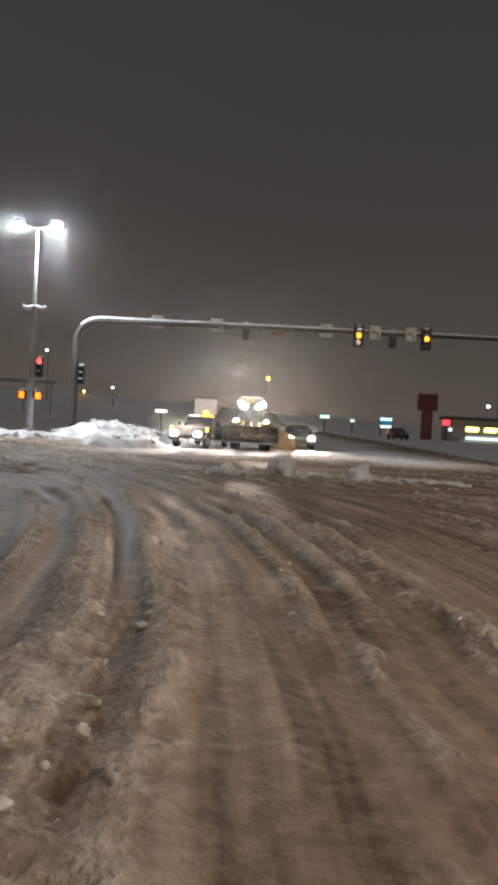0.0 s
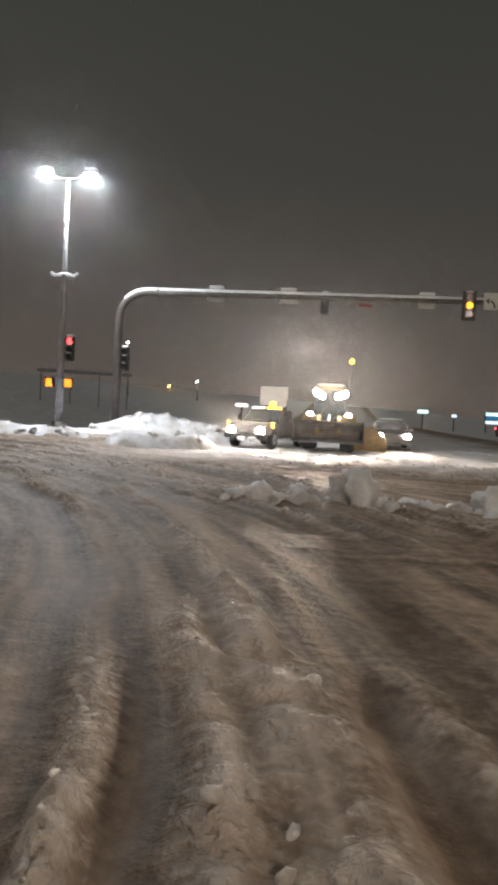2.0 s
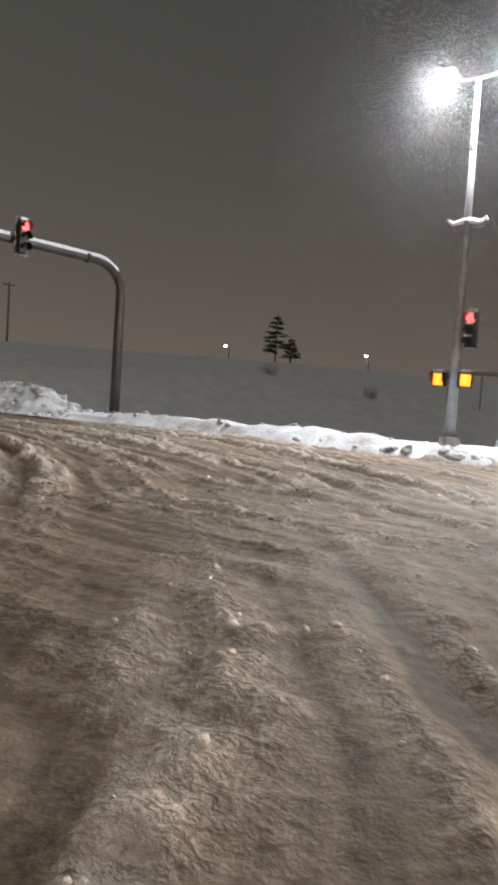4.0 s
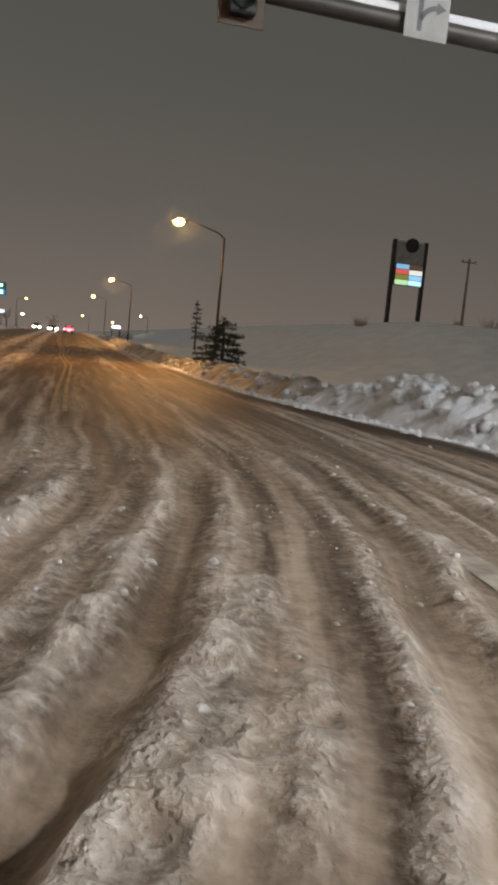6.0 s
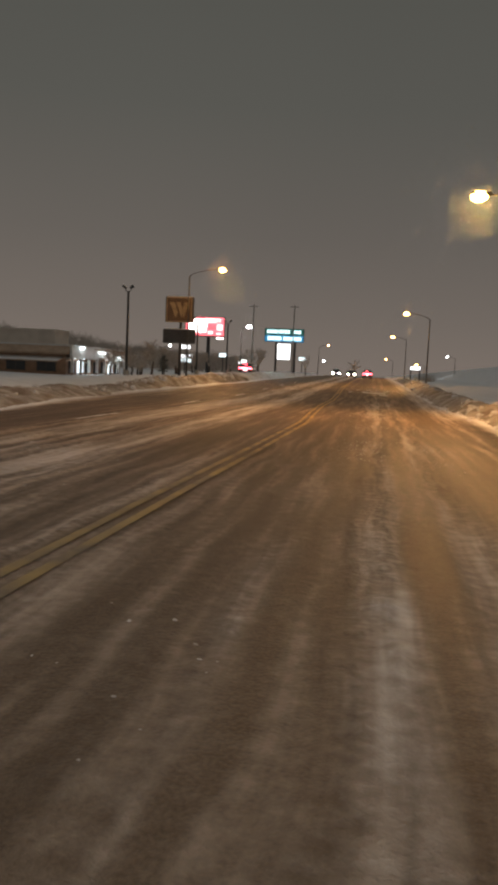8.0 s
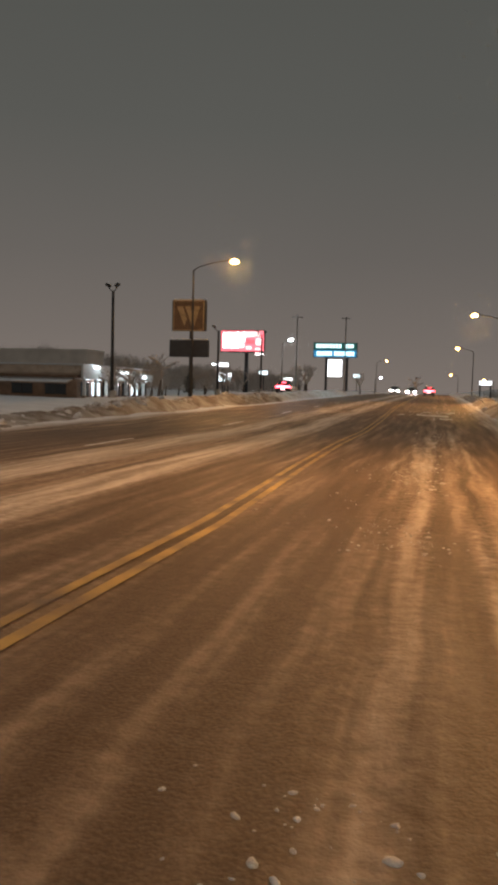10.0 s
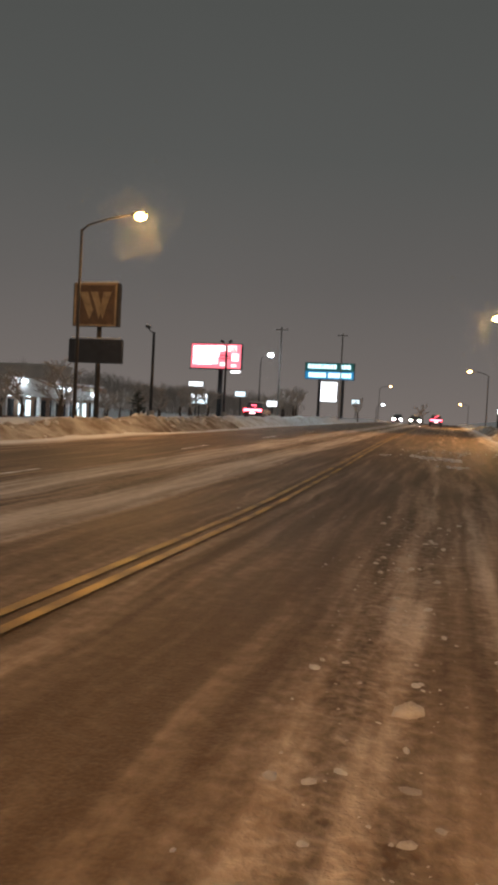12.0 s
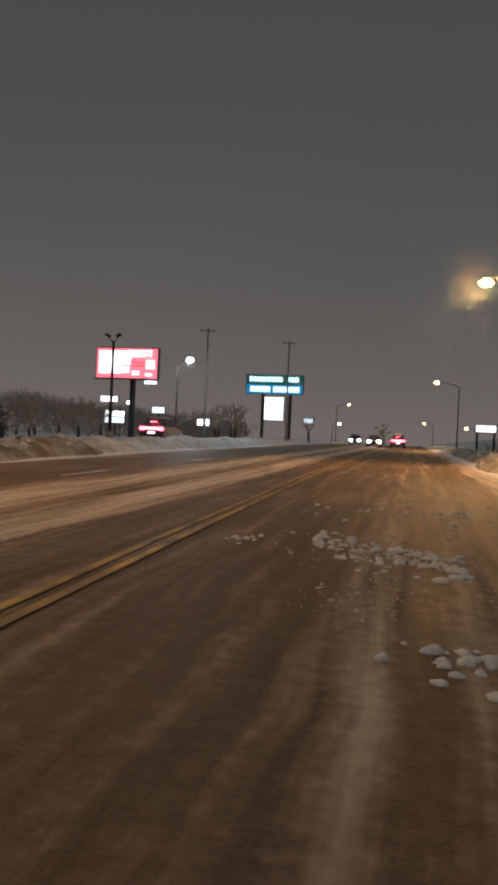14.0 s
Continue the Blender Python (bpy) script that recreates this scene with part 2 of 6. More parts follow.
M_CARDARK = surface("dark_car_paint", (0.035, 0.037, 0.042), 0.28, 0.3)
M_CARRED = surface("dark_red_car_paint", (0.12, 0.02, 0.02), 0.28, 0.2)
M_CARSILVER = surface("silver_car_paint", (0.36, 0.37, 0.38), 0.3, 0.6)
M_TRUCK = surface("grimy_truck_paint", (0.075, 0.07, 0.065), 0.4, vary=0.2, dirt=(0.05, 0.04, 0.03))
M_LOADER = surface("loader_yellow_paint", (0.30, 0.19, 0.04), 0.5, dirt=(0.12, 0.085, 0.04))
M_BLADE = surface("worn_blade_steel", (0.10, 0.095, 0.09), 0.5, 0.5, dirt=(0.06, 0.045, 0.035))
M_REDSIGN = surface("red_sign_face", (0.16, 0.035, 0.035), 0.6)
M_SIGNBROWN = surface("unlit_brown_sign_face", (0.12, 0.068, 0.028), 0.5)
M_SIGNCREAM = surface("unlit_tan_letter", (0.34, 0.24, 0.12), 0.5)
# needles lightened for frost and for the haze in front of far pines
M_NEEDLE = surface("frost_and_haze_pale_needles", (0.075, 0.085, 0.065), 0.8, vary=0.5)
M_BARK = surface("bark", (0.075, 0.058, 0.045), 0.9, bump=0.6)
# frosted twigs, paler still to carry the distance haze
M_TWIG = surface("frost_and_haze_pale_twigs", (0.42, 0.37, 0.32), 0.9)
# dark wood made pale, so the colour itself imitates haze
M_POLE = surface("haze_paled_wooden_pole", (0.26, 0.24, 0.22), 0.9, bump=0.5)
M_TAN = surface("tan_roof_cladding", (0.36, 0.27, 0.20), 0.8, scale=0.9, bump=0.3)
M_LINE_Y = surface("worn_yellow_road_paint", (0.50, 0.32, 0.07), 0.55, scale=1.3, vary=0.4, dirt=(0.11, 0.08, 0.055))


def slush_over_paint(mat, y0, y1):
    """Frozen slush that hides the paint near the crossing and thins out along the road."""
    n, l = mat.node_tree.nodes, mat.node_tree.links
    b = n["Principled BSDF"]
    tc, xyz, far, wear, edge, film = (n.new("ShaderNode" + k) for k in ("TexCoord", "SeparateXYZ", "MapRange", "TexNoise", "Math", "MixRGB"))
    l.new(tc.outputs["Object"], xyz.inputs[0])
    l.new(tc.outputs["Object"], wear.inputs["Vector"])
    wear.inputs["Scale"].default_value, wear.inputs["Detail"].default_value = 2.2, 6
    for key, v in (("From Min", y0), ("From Max", y1), ("To Min", 0.62), ("To Max", 0.02)):
        far.inputs[key].default_value = v
    l.new(xyz.outputs["Y"], far.inputs["Value"])
    edge.operation, edge.use_clamp = "MULTIPLY_ADD", True
    l.new(wear.outputs["Fac"], edge.inputs[0])
    edge.inputs[1].default_value = 0.6
    l.new(far.outputs[0], edge.inputs[2])
    edge_b = n.new("ShaderNodeMath")
    edge_b.operation, edge_b.use_clamp = "SUBTRACT", True
    l.new(edge.outputs[0], edge_b.inputs[0])
    edge_b.inputs[1].default_value = 0.20
    l.new(edge_b.outputs[0], film.inputs[0])
    l.new(b.inputs["Base Color"].links[0].from_socket, film.inputs[1])
    film.inputs[2].default_value = (0.125, 0.094, 0.068, 1)
    l.new(film.outputs[0], b.inputs["Base Color"])


slush_over_paint(M_LINE_Y, 27.0, 54.0)
M_LINE_W = surface("worn_white_road_paint", (0.80, 0.79, 0.76), 0.55, scale=2.0, vary=0.3, dirt=(0.30, 0.27, 0.23))
M_LINE_OLD = surface("scraped_white_road_paint", (0.46, 0.41, 0.35), 0.6, scale=2.6, vary=0.4, dirt=(0.15, 0.105, 0.07))
M_GLASS = glass("dark_glass")
M_CONCRETE = surface("concrete", (0.32, 0.31, 0.29), 0.85, bump=0.5)
G_SODIUM = glowing("sodium_lamp_glow", (1.0, 0.50, 0.09), 45)
G_COOL = glowing("white_lamp_glow", (0.85, 0.93, 1.0), 200)
G_FARLAMP = glowing("far_white_lamp_glow", (0.85, 0.95, 1.0), 25)
G_HEAD = glowing("headlamp_glow", (1.0, 0.93, 0.82), 200)
G_TAIL = glowing("tail_lamp_glow", (1.0, 0.06, 0.09), 10)
G_PLATE = glowing("plate_lamp_glow", (1.0, 0.62, 0.66), 3.0)
G_RED = glowing("red_signal_glow", (1.0, 0.05, 0.05), 4.5)
G_AMBER = glowing("amber_signal_glow", (1.0, 0.32, 0.01), 3.4)
G_HAND = glowing("orange_hand_glow", (1.0, 0.22, 0.02), 2.4)
G_BEACON = glowing("amber_beacon_glow", (1.0, 0.50, 0.05), 5)
G_OFF = glass("unlit_signal_lens", (0.02, 0.025, 0.02), 0.2)
G_BB_RED = glowing("billboard_red", (1.0, 0.16, 0.20), 1.0)
G_BB_PINK = glowing("billboard_pink", (1.0, 0.62, 0.60), 1.5)
G_BB_WHITE = glowing("billboard_white", (1.0, 0.94, 0.92), 2.2)
G_SIGN_GREEN = glowing("sign_green", (0.02, 0.16, 0.14), 0.2)
G_SIGN_BLUE = glowing("sign_blue", (0.03, 0.25, 0.50), 0.45)
G_SIGN_TEXT = glowing("sign_pale_blue", (0.62, 0.95, 1.0), 1.3)
G_SIGN_WHITE = glowing("sign_white", (0.95, 0.97, 1.0), 1.6)
G_SHOP = glowing("shop_light", (0.80, 0.95, 1.0), 1.0)
G_REDSIGN = glowing("small_red_sign_glow", (1.0, 0.06, 0.08), 1.6)
G_YELLOW = glowing("yellow_window_lamp", (1.0, 0.86, 0.18), 5)
G_SHOPTUBE = glowing("shop_strip_light", (0.85, 0.95, 1.0), 3.2)
G_TAILCORE = glowing("tail_bar_glow", (1.0, 0.22, 0.30), 4.5)
G_LEDS = [glowing("display_" + k, c, s) for k, c, s in (
    ("blue", (0.25, 0.55, 0.9), 0.5), ("brown", (0.20, 0.12, 0.08), 0.2), ("red", (0.8, 0.14, 0.12), 0.45), ("pale", (0.8, 0.85, 0.8), 0.6),
    ("olive", (0.35, 0.36, 0.08), 0.3), ("sky", (0.3, 0.62, 0.95), 0.6), ("lime", (0.55, 0.9, 0.5), 0.55), ("cyan", (0.5, 0.9, 1.0), 0.75))]


# ---- mesh helpers ----
def part(name, bm, mat, parent=None, label="", smooth=False):
    me = bpy.data.meshes.new(name)
    bm.to_mesh(me)
    bm.free()
    me.materials.append(mat)
    if smooth:
        me.polygons.foreach_set("use_smooth", [True] * len(me.polygons))
    ob = new(name, me)
    if parent is not None:
        ob.parent = parent
    if label:
        ob["label"] = label
    return ob


def thing(name, m, label, category, group="", kind=""):
    ob = new(name)
    ob.empty_display_size = 0.3
    ob.matrix_world = m
    return tagged(ob, label, category, group, kind)


def boxes(*items, bevel=0.0, seg=1):
    """A mesh of boxes, each (cx, cy, cz, sx, sy, sz)."""
    bm = bmesh.new()
    for cx, cy, cz, sx, sy, sz in items:
        bmesh.ops.create_cube(bm, size=1, matrix=Matrix.Translation((cx, cy, cz)) @ Matrix.Diagonal((sx, sy, sz, 1)))
    if bevel:
        bmesh.ops.bevel(bm, geom=bm.edges[:], offset=bevel, segments=seg, affect="EDGES", clamp_overlap=True)
    return bm


def tube(pts, radii, seg=12, bm=None, cap=True):
    """A round bar along points, with its own radius at each one."""
    bm = bm or bmesh.new()
    pts = [Vector(p) for p in pts]
    rings, up = [], None
    for i, p in enumerate(pts):
        d = (pts[min(i + 1, len(pts) - 1)] - pts[max(i - 1, 0)]).normalized()
        if up is None:
            up = Vector((0, 0, 1)) if abs(d.z) < 0.9 else Vector((1, 0, 0))
        side = d.cross(up).normalized()
        up = side.cross(d).normalized()
        r = radii[i] if isinstance(radii, (list, tuple)) else radii
        rings.append([bm.verts.new(p + (side * math.cos(a) + up * math.sin(a)) * r) for a in (2 * math.pi * k / seg for k in range(seg))])
    for a, b in zip(rings, rings[1:]):
        for k in range(seg):
            bm.faces.new((a[k], a[(k + 1) % seg], b[(k + 1) % seg], b[k]))
    if cap:
        bm.faces.new(rings[0][::-1])
        bm.faces.new(rings[-1])
    bmesh.ops.recalc_face_normals(bm, faces=bm.faces[:])
    return bm


def prism(poly, half, axis="x", bevel=0.0, seg=2, taper=1.0):
    """A side profile (y, z) drawn out to both sides along x; taper narrows the upper points."""
    bm = bmesh.new()
    zs = [p[1] for p in poly]
    lo, hi = min(zs), max(zs)
    sides = []
    for s in (-1, 1):
        sides.append([bm.verts.new((s * half * (1 + (taper - 1) * (z - lo) / max(1e-6, hi - lo)), y, z)) for y, z in poly])
    bm.faces.new(sides[0])
    bm.faces.new(sides[1][::-1])
    k = len(poly)
    for i in range(k):
        bm.faces.new((sides[0][i], sides[1][i], sides[1][(i + 1) % k], sides[0][(i + 1) % k]))
    bmesh.ops.recalc_face_normals(bm, faces=bm.faces[:])
    if bevel:
        bmesh.ops.bevel(bm, geom=bm.edges[:], offset=bevel, segments=seg, affect="EDGES", clamp_overlap=True)
    return bm


def disc(at, r, depth, axis="y", seg=20, bevel=0.0):
    turn = {"y": pose(0, 0, 0, 90, 0, 0), "x": pose(0, 0, 0, 0, 90, 0), "z": Matrix()}[axis]
    bm = bmesh.new()
    bmesh.ops.create_cone(bm, cap_ends=True, segments=seg, radius1=r, radius2=r, depth=depth, matrix=Matrix.Translation(at) @ turn)
    if bevel:
        bmesh.ops.bevel(bm, geom=bm.edges[:], offset=bevel, segments=2, affect="EDGES", clamp_overlap=True)
    return bm


def lump(at, size, seed, squash=0.7, rough=0.35, sub=2):
    """One uneven clod of snow."""
    bm = bmesh.new()
    bmesh.ops.create_icosphere(bm, subdivisions=sub, radius=1)
    off = Vector((seed * 7.3, seed * 3.1, seed * 1.7))
    for v in bm.verts:
        k = 1 + rough * noise.noise(v.co * 1.3 + off) + rough * 0.6 * noise.noise(v.co * 3.1 + off)
        v.co = Vector((v.co.x * k, v.co.y * k, v.co.z * k * squash)) * size + Vector(at)
    return bm


# ---- the lie of the land ----
def ease(a, b, x):
    t = np.clip((x - a) / (b - a), 0, 1)
    return t * t * (3 - 2 * t)


def hash_grid(i, j, seed):
    h = (i.astype(np.int64) * 374761393 + j.astype(np.int64) * 668265263 + seed * 982451653) & 0x7FFFFFFF
    h = ((h ^ (h >> 13)) * 1274126177) & 0x7FFFFFFF
    return ((h ^ (h >> 16)) & 0xFFFF) / 65535.0


def vnoise(x, y, scale, seed=0):
    """Smooth noise between 0 and 1."""
    x, y = np.asarray(x, float) / scale, np.asarray(y, float) / scale
    i, j = np.floor(x), np.floor(y)
    u, v = x - i, y - j
    u, v = u * u * (3 - 2 * u), v * v * (3 - 2 * v)
    a, b, c, d = hash_grid(i, j, seed), hash_grid(i + 1, j, seed), hash_grid(i, j + 1, seed), hash_grid(i + 1, j + 1, seed)
    return (a * (1 - u) + b * u) * (1 - v) + (c * (1 - u) + d * u) * v


def fbm(x, y, scale, seed=0, octaves=4):
    total, amp, norm = 0, 1.0, 0
    for k in range(octaves):
        c, s = math.cos(0.6 + 1.1 * k + 0.37 * seed), math.sin(0.6 + 1.1 * k + 0.37 * seed)
        total, norm = total + amp * vnoise(x * c - y * s, x * s + y * c, scale / 2 ** k, seed + k * 17), norm + amp
        amp *= 0.5
    return total / norm


def centre_line(y):
    return 27.75 - 0.008 * (y - 45)


def right_edge(y):
    return 35.5 - 2.0 * ease(22, 42, y) - 0.012 * np.maximum(0, y - 42)


def left_edge(y):
    return 19.4 - 2.2 * ease(46, 66, y) - 0.008 * np.maximum(0, y - 66)


def land(x, y):
    """Height of the bare land, without ruts or clods."""
    x, y = np.asarray(x, float), np.asarray(y, float)
    rise = 0.0150 * np.maximum(0, y - 70)
    rise = 1.9 * (1 - np.exp(-rise / 1.9)) + 0.1 * ease(120, 200, y) - 6.0 * ease(230, 520, y) * ease(60, 10, abs(x - 24))
    u = 0.26 * x + 0.966 * y
    hill = (5.0 + 0.6 * ease(62, 105, x)) * ease(44, 87, u) * ease(40.5, 56, x)
    dip = -4.5 * ease(41.8, 50, x) * ease(4.5, 10.5, y - 4.5 * ease(46, 42, x)) * (1 - ease(36, 52, y)) * (1 - ease(70, 105, x))
    bench = 0.16 * ease(36.4, 36.9, x) * ease(7.4, 8.2, y) * (1 - ease(26, 30, y))
    lawn = 0.45 * ease(0.5, 6, left_edge(y) - x) * ease(35, 50, y)
    lot = -1.0 * ease(7, 18, left_edge(y) - x) * ease(60, 90, y)
    fall = -0.18 * ease(24, 37, x) * ease(8.0, 5.5, y)
    verge = 0.25 * ease(0.5, 4, x - right_edge(y)) * ease(30, 40, y) * (1 - ease(40, 50, x))
    return np.maximum(rise, hill + 0 * rise) + dip + bench + lawn + lot + verge + fall


def land_z(x, y):
    return float(land(np.array([x]), np.array([y]))[0])


def turn_line(x, y):
    """Offset to the right of, and way along, the line of a car that turns left from the first street into the second."""
    cx, cy, r = 5.0, 25.1, 25.1
    q = np.where(x < cx, -y, np.hypot(x - cx, y - cy) - r)
    way = np.where(x < cx, x, cx + r * np.arctan2(x - cx, cy - y))
    return np.where(y > cy, x - centre_line(y) - 2.2, q), np.where(y > cy, cx + r * 1.571 + y - cy, way)


def tracks(q, way, seed):
    """Ridges of slush (1) and wheel tracks (1) that run along a way, broken up along their length."""
    f = 0.45 * vnoise(q, way / 26.0, 0.44, seed) + 0.37 * vnoise(q + 0.1, way / 22.0, 0.22, seed + 1) + 0.18 * vnoise(q, way / 3.0, 0.16, seed + 2)
    return np.clip((f - 0.57) * 6.5, 0, 1), np.clip((0.47 - f) * 6.0, 0, 1)


def cover(x, y):
    """Relief, cleanness and bareness of the road's cover."""
    west = ease(-0.3, 0.5, x - left_edge(y)) * ease(-0.3, 0.5, right_edge(y) - x) * ease(14, 20, y)
    crossing = ease(19.2, 19.8, x) * (1 - ease(36.2, 37.4, x)) * (1 - ease(18, 26, y))
    corner = ease(-0.4, 0.5, np.hypot(x - 10.4, y - 17.0) - 9.0) * (x > 10.4) * (x < 19.9) * (y < 17.0) * (y > 7.0)
    crossing = np.maximum(crossing, corner)
    street = (1 - ease(7.2, 8.4, y)) * ease(-14.5, -13, y) * (1 - 0 * x)
    road = np.clip(west + crossing + street, 0, 1)
    wob = (0.5 - 0.3 * ease(12, 20, y)) * (fbm(x, y, 9.0, 3, 2) - 0.5) + 0.16 * (fbm(x, y, 1.3, 5, 2) - 0.5)
    q, way = turn_line(x, y)
    q = q + wob
    s = x - centre_line(y)
    far = ease(62, 36, y)
    inter = 1 - ease(17, 27, y)
    lumps = fbm(x, y, 0.75, 11, 3)
    crumbs = np.clip(fbm(x, y, 0.34, 21, 2) - 0.60, 0, 1)
    patch = ease(0.42, 0.62, fbm(x, y, 3.2, 23, 2))
    streak = vnoise(s + 0.25 * wob, y / 16.0, 0.42, 71) * 0.6 + vnoise(s, y / 9.0, 0.19, 73) * 0.4
    crumble = 0.15 + 1.6 * fbm(x, y, 0.20, 77, 2)
    rt, tt = tracks(q, way, 101)
    rx, tx = tracks(x + wob * 1.6, y, 151)
    rr, tr = tracks(s + wob * 0.7, y, 201)
    across = ease(13, 18, x) * (1 - ease(6, 12, y)) * ease(0.30, 0.55, fbm(x, y, 11.0, 79, 2))
    rt, tt = rt * (1 - across) + rx * across, tt * (1 - across) + tx * across
    mark = np.clip(inter * rt + (1 - inter) * rr * (0.12 + 0.22 * far), 0, 1) * np.clip(crumble, 0.3, 1)
    rut = np.clip(inter * tt + (1 - inter) * tr * (0.2 + 0.8 * far), 0, 1)
    ragged = inter + (1 - inter) * (0.22 + 0.3 * far)
    # deep wheel ruts with crumbled shoulders
    groove, shoulder = 0 * x, 0 * x
    for k, off in enumerate((-6.3, -4.7, -3.2, -1.7, -0.75, 0.85, 2.25, 3.8, 5.3)):
        d = np.abs(q - off - (0.5 - 0.35 * ease(12, 20, y)) * (vnoise(x, y, 5.0, 300 + k) - 0.5))
        groove = np.maximum(groove, np.exp(-(d / 0.14) ** 4))
        shoulder = np.maximum(shoulder, np.exp(-((d - 0.30) / 0.11) ** 2))
    rutted = (inter * (1 - 0.8 * across) + 0.18 * (1 - inter) * far) * road * ease(0.34, 0.52, fbm(x, y, 4.5, 331, 2))
    groove, shoulder = groove * rutted, shoulder * rutted * np.clip(crumble, 0.2, 1.4)
    h = 0.085 * mark * crumble - 0.035 * rut - 0.05 * groove + 0.06 * shoulder
    h = road * (h + ragged * (0.035 * (lumps - 0.5) + 0.22 * crumbs * patch) + 0.03 * (fbm(x, y, 3.0, 31, 2) - 0.5))
    h = h + (1 - road) * (0.10 * (fbm(x, y, 2.2, 41, 4) - 0.5) + 0.30 * (fbm(x, y, 14.0, 43, 2) - 0.5))
    # how clean: verge snow, the snow left between lanes, the far side of the crossing
    strip = np.exp(-((s + 2.35 + 0.35 * (fbm(x, y, 9, 51, 2) - 0.5)) / 0.55) ** 4) + 0.95 * np.exp(-((s + 4.3 + 0.3 * (fbm(x, y, 11, 52, 2) - 0.5)) / 0.62) ** 4)
    strip = strip + 0.8 * np.exp(-((s - 5.0) / 0.5) ** 2)
    lines = sum(k * np.exp(-((s - a + 0.10 * (fbm(x, y, 7, 54, 2) - 0.5)) / w) ** 2) * ease(0.36, 0.60, fbm(x, y, 3.0, 58 + i, 3)) for i, (a, w, k) in enumerate(((0.83, 0.06, 0.75), (1.48, 0.08, 0.8), (2.36, 0.14, 0.85), (3.06, 0.08, 0.75), (3.45, 0.12, 0.5))))
    strip = strip + lines * ease(24, 30, y) * (1 - 0.85 * ease(38, 47, y))
    strip = strip + 0.55 * np.exp(-((s - 1.42) / 0.09) ** 2) * ease(66, 70, y) * (1 - ease(83, 90, y)) * ease(0.30, 0.50, fbm(x, y, 2.5, 87, 2))
    # snow that fell off a load, a rounded patch with a pale rim
    heap = np.exp(-((s - 2.32 - 0.012 * (y - 60)) / 0.66) ** 6) * ease(49, 54, y) * (1 - ease(69, 73, y))
    rim = np.exp(-((s - 1.72) / 0.09) ** 2) * ease(48, 53, y) * (1 - ease(66, 72, y))
    strip = strip + heap * (0.05 + 0.32 * ease(0.50, 0.70, fbm(x, y, 0.6, 83, 3))) + 0.45 * rim * ease(0.32, 0.55, fbm(x, y, 1.6, 85, 2))
    strip = 0.72 * np.clip(strip, 0, 1) * (1 - inter)
    # far side also whitened for the bright strip under the vehicles' headlights
    band = inter * 0.75 * ease(25, 33, x) * ease(-13, -8, y) * (1 - ease(3, 9, y))
    clean = (1 - road) + road * (strip * (1.0 - 0.65 * far) + band + (0.42 - 0.12 * (1 - inter)) * mark + 0.34 * shoulder + 0.18 * crumbs * patch * ragged * 3 + (1 - inter) * 0.5 * np.clip(streak - 0.60, 0, 1) * 2)
    clean = np.clip(clean, 0, 1)
    lanes = np.exp(-((s - 1.25) / 0.95) ** 6) + np.exp(-((s - 4.0) / 0.65) ** 4) + np.exp(-((s + 1.05) / 0.7) ** 4) + np.exp(-((s + 7.2) / 1.9) ** 6) + np.exp(-((s - 2.72) / 0.22) ** 4)
    dry = ease(24 - 5 * ease(-0.4, 0.6, s), 41 - 9 * ease(-0.4, 0.6, s), y) * (1 - inter) * road
    bare = np.clip(lanes * (0.85 + 0.5 * (fbm(x, y, 3.5, 61, 3) - 0.5)), 0, 0.95) * dry * (1 - 0.4 * heap) * (1 - 0.7 * np.clip(lines, 0, 1) * ease(24, 30, y) * (1 - ease(38, 47, y)))
    bare = bare + 0.45 * groove * (1 - band) + road * ragged * rut * 0.55 * (1 - band) + (1 - inter) * far * road * 0.4 * np.clip((0.50 - streak) * 3.0, 0, 1)
    gutter = np.exp(-((x - right_edge(y) + 0.55) / 0.40) ** 2) * ease(20, 25, y) * (1 - ease(48, 60, y))
    bare = np.clip(np.maximum(bare, 0.95 * gutter), 0, 0.95)
    line = np.exp(-(s / 0.35) ** 4) * dry
    h = h * (1 - 0.85 * np.clip(bare * dry, 0, 1)) * (1 - line)
    mud = np.clip(1.3 * np.exp(-((x - right_edge(y) + 0.30 + 0.5 * (fbm(x, y, 2.0, 63, 2) - 0.5)) / 0.42) ** 2) * ease(20, 25, y) * (1 - ease(44, 62, y)) * (0.45 + fbm(x, y, 0.7, 67, 3)), 0, 0.92)
    loose = np.clip(mark + shoulder + 2.0 * crumbs * patch * ragged + 0.35 * heap, 0, 1) * road * (1 - bare)
    return h, np.clip(clean * (1 - 0.9 * bare), 0, 1), np.clip(np.maximum(bare, 0.9 * line), 0, 1), road * (1 - 1.1 * band), q, way, across, loose, mud


def stretch(lo, hi, step, reach, factor=1.16):
    """Grid lines: even between lo and hi, then wider and wider out to reach."""
    mid = np.arange(lo, hi + step * 0.5, step)
    outs = []
    for sign, start in ((-1, mid[0]), (1, mid[-1])):
        p, d, o = start, step, []
        while abs(p) < reach:
            d = min(d * factor, 260.0)
            p += sign * d
            o.append(p)
        outs.append(np.array(o))
    return np.concatenate([outs[0][::-1], mid, outs[1]])


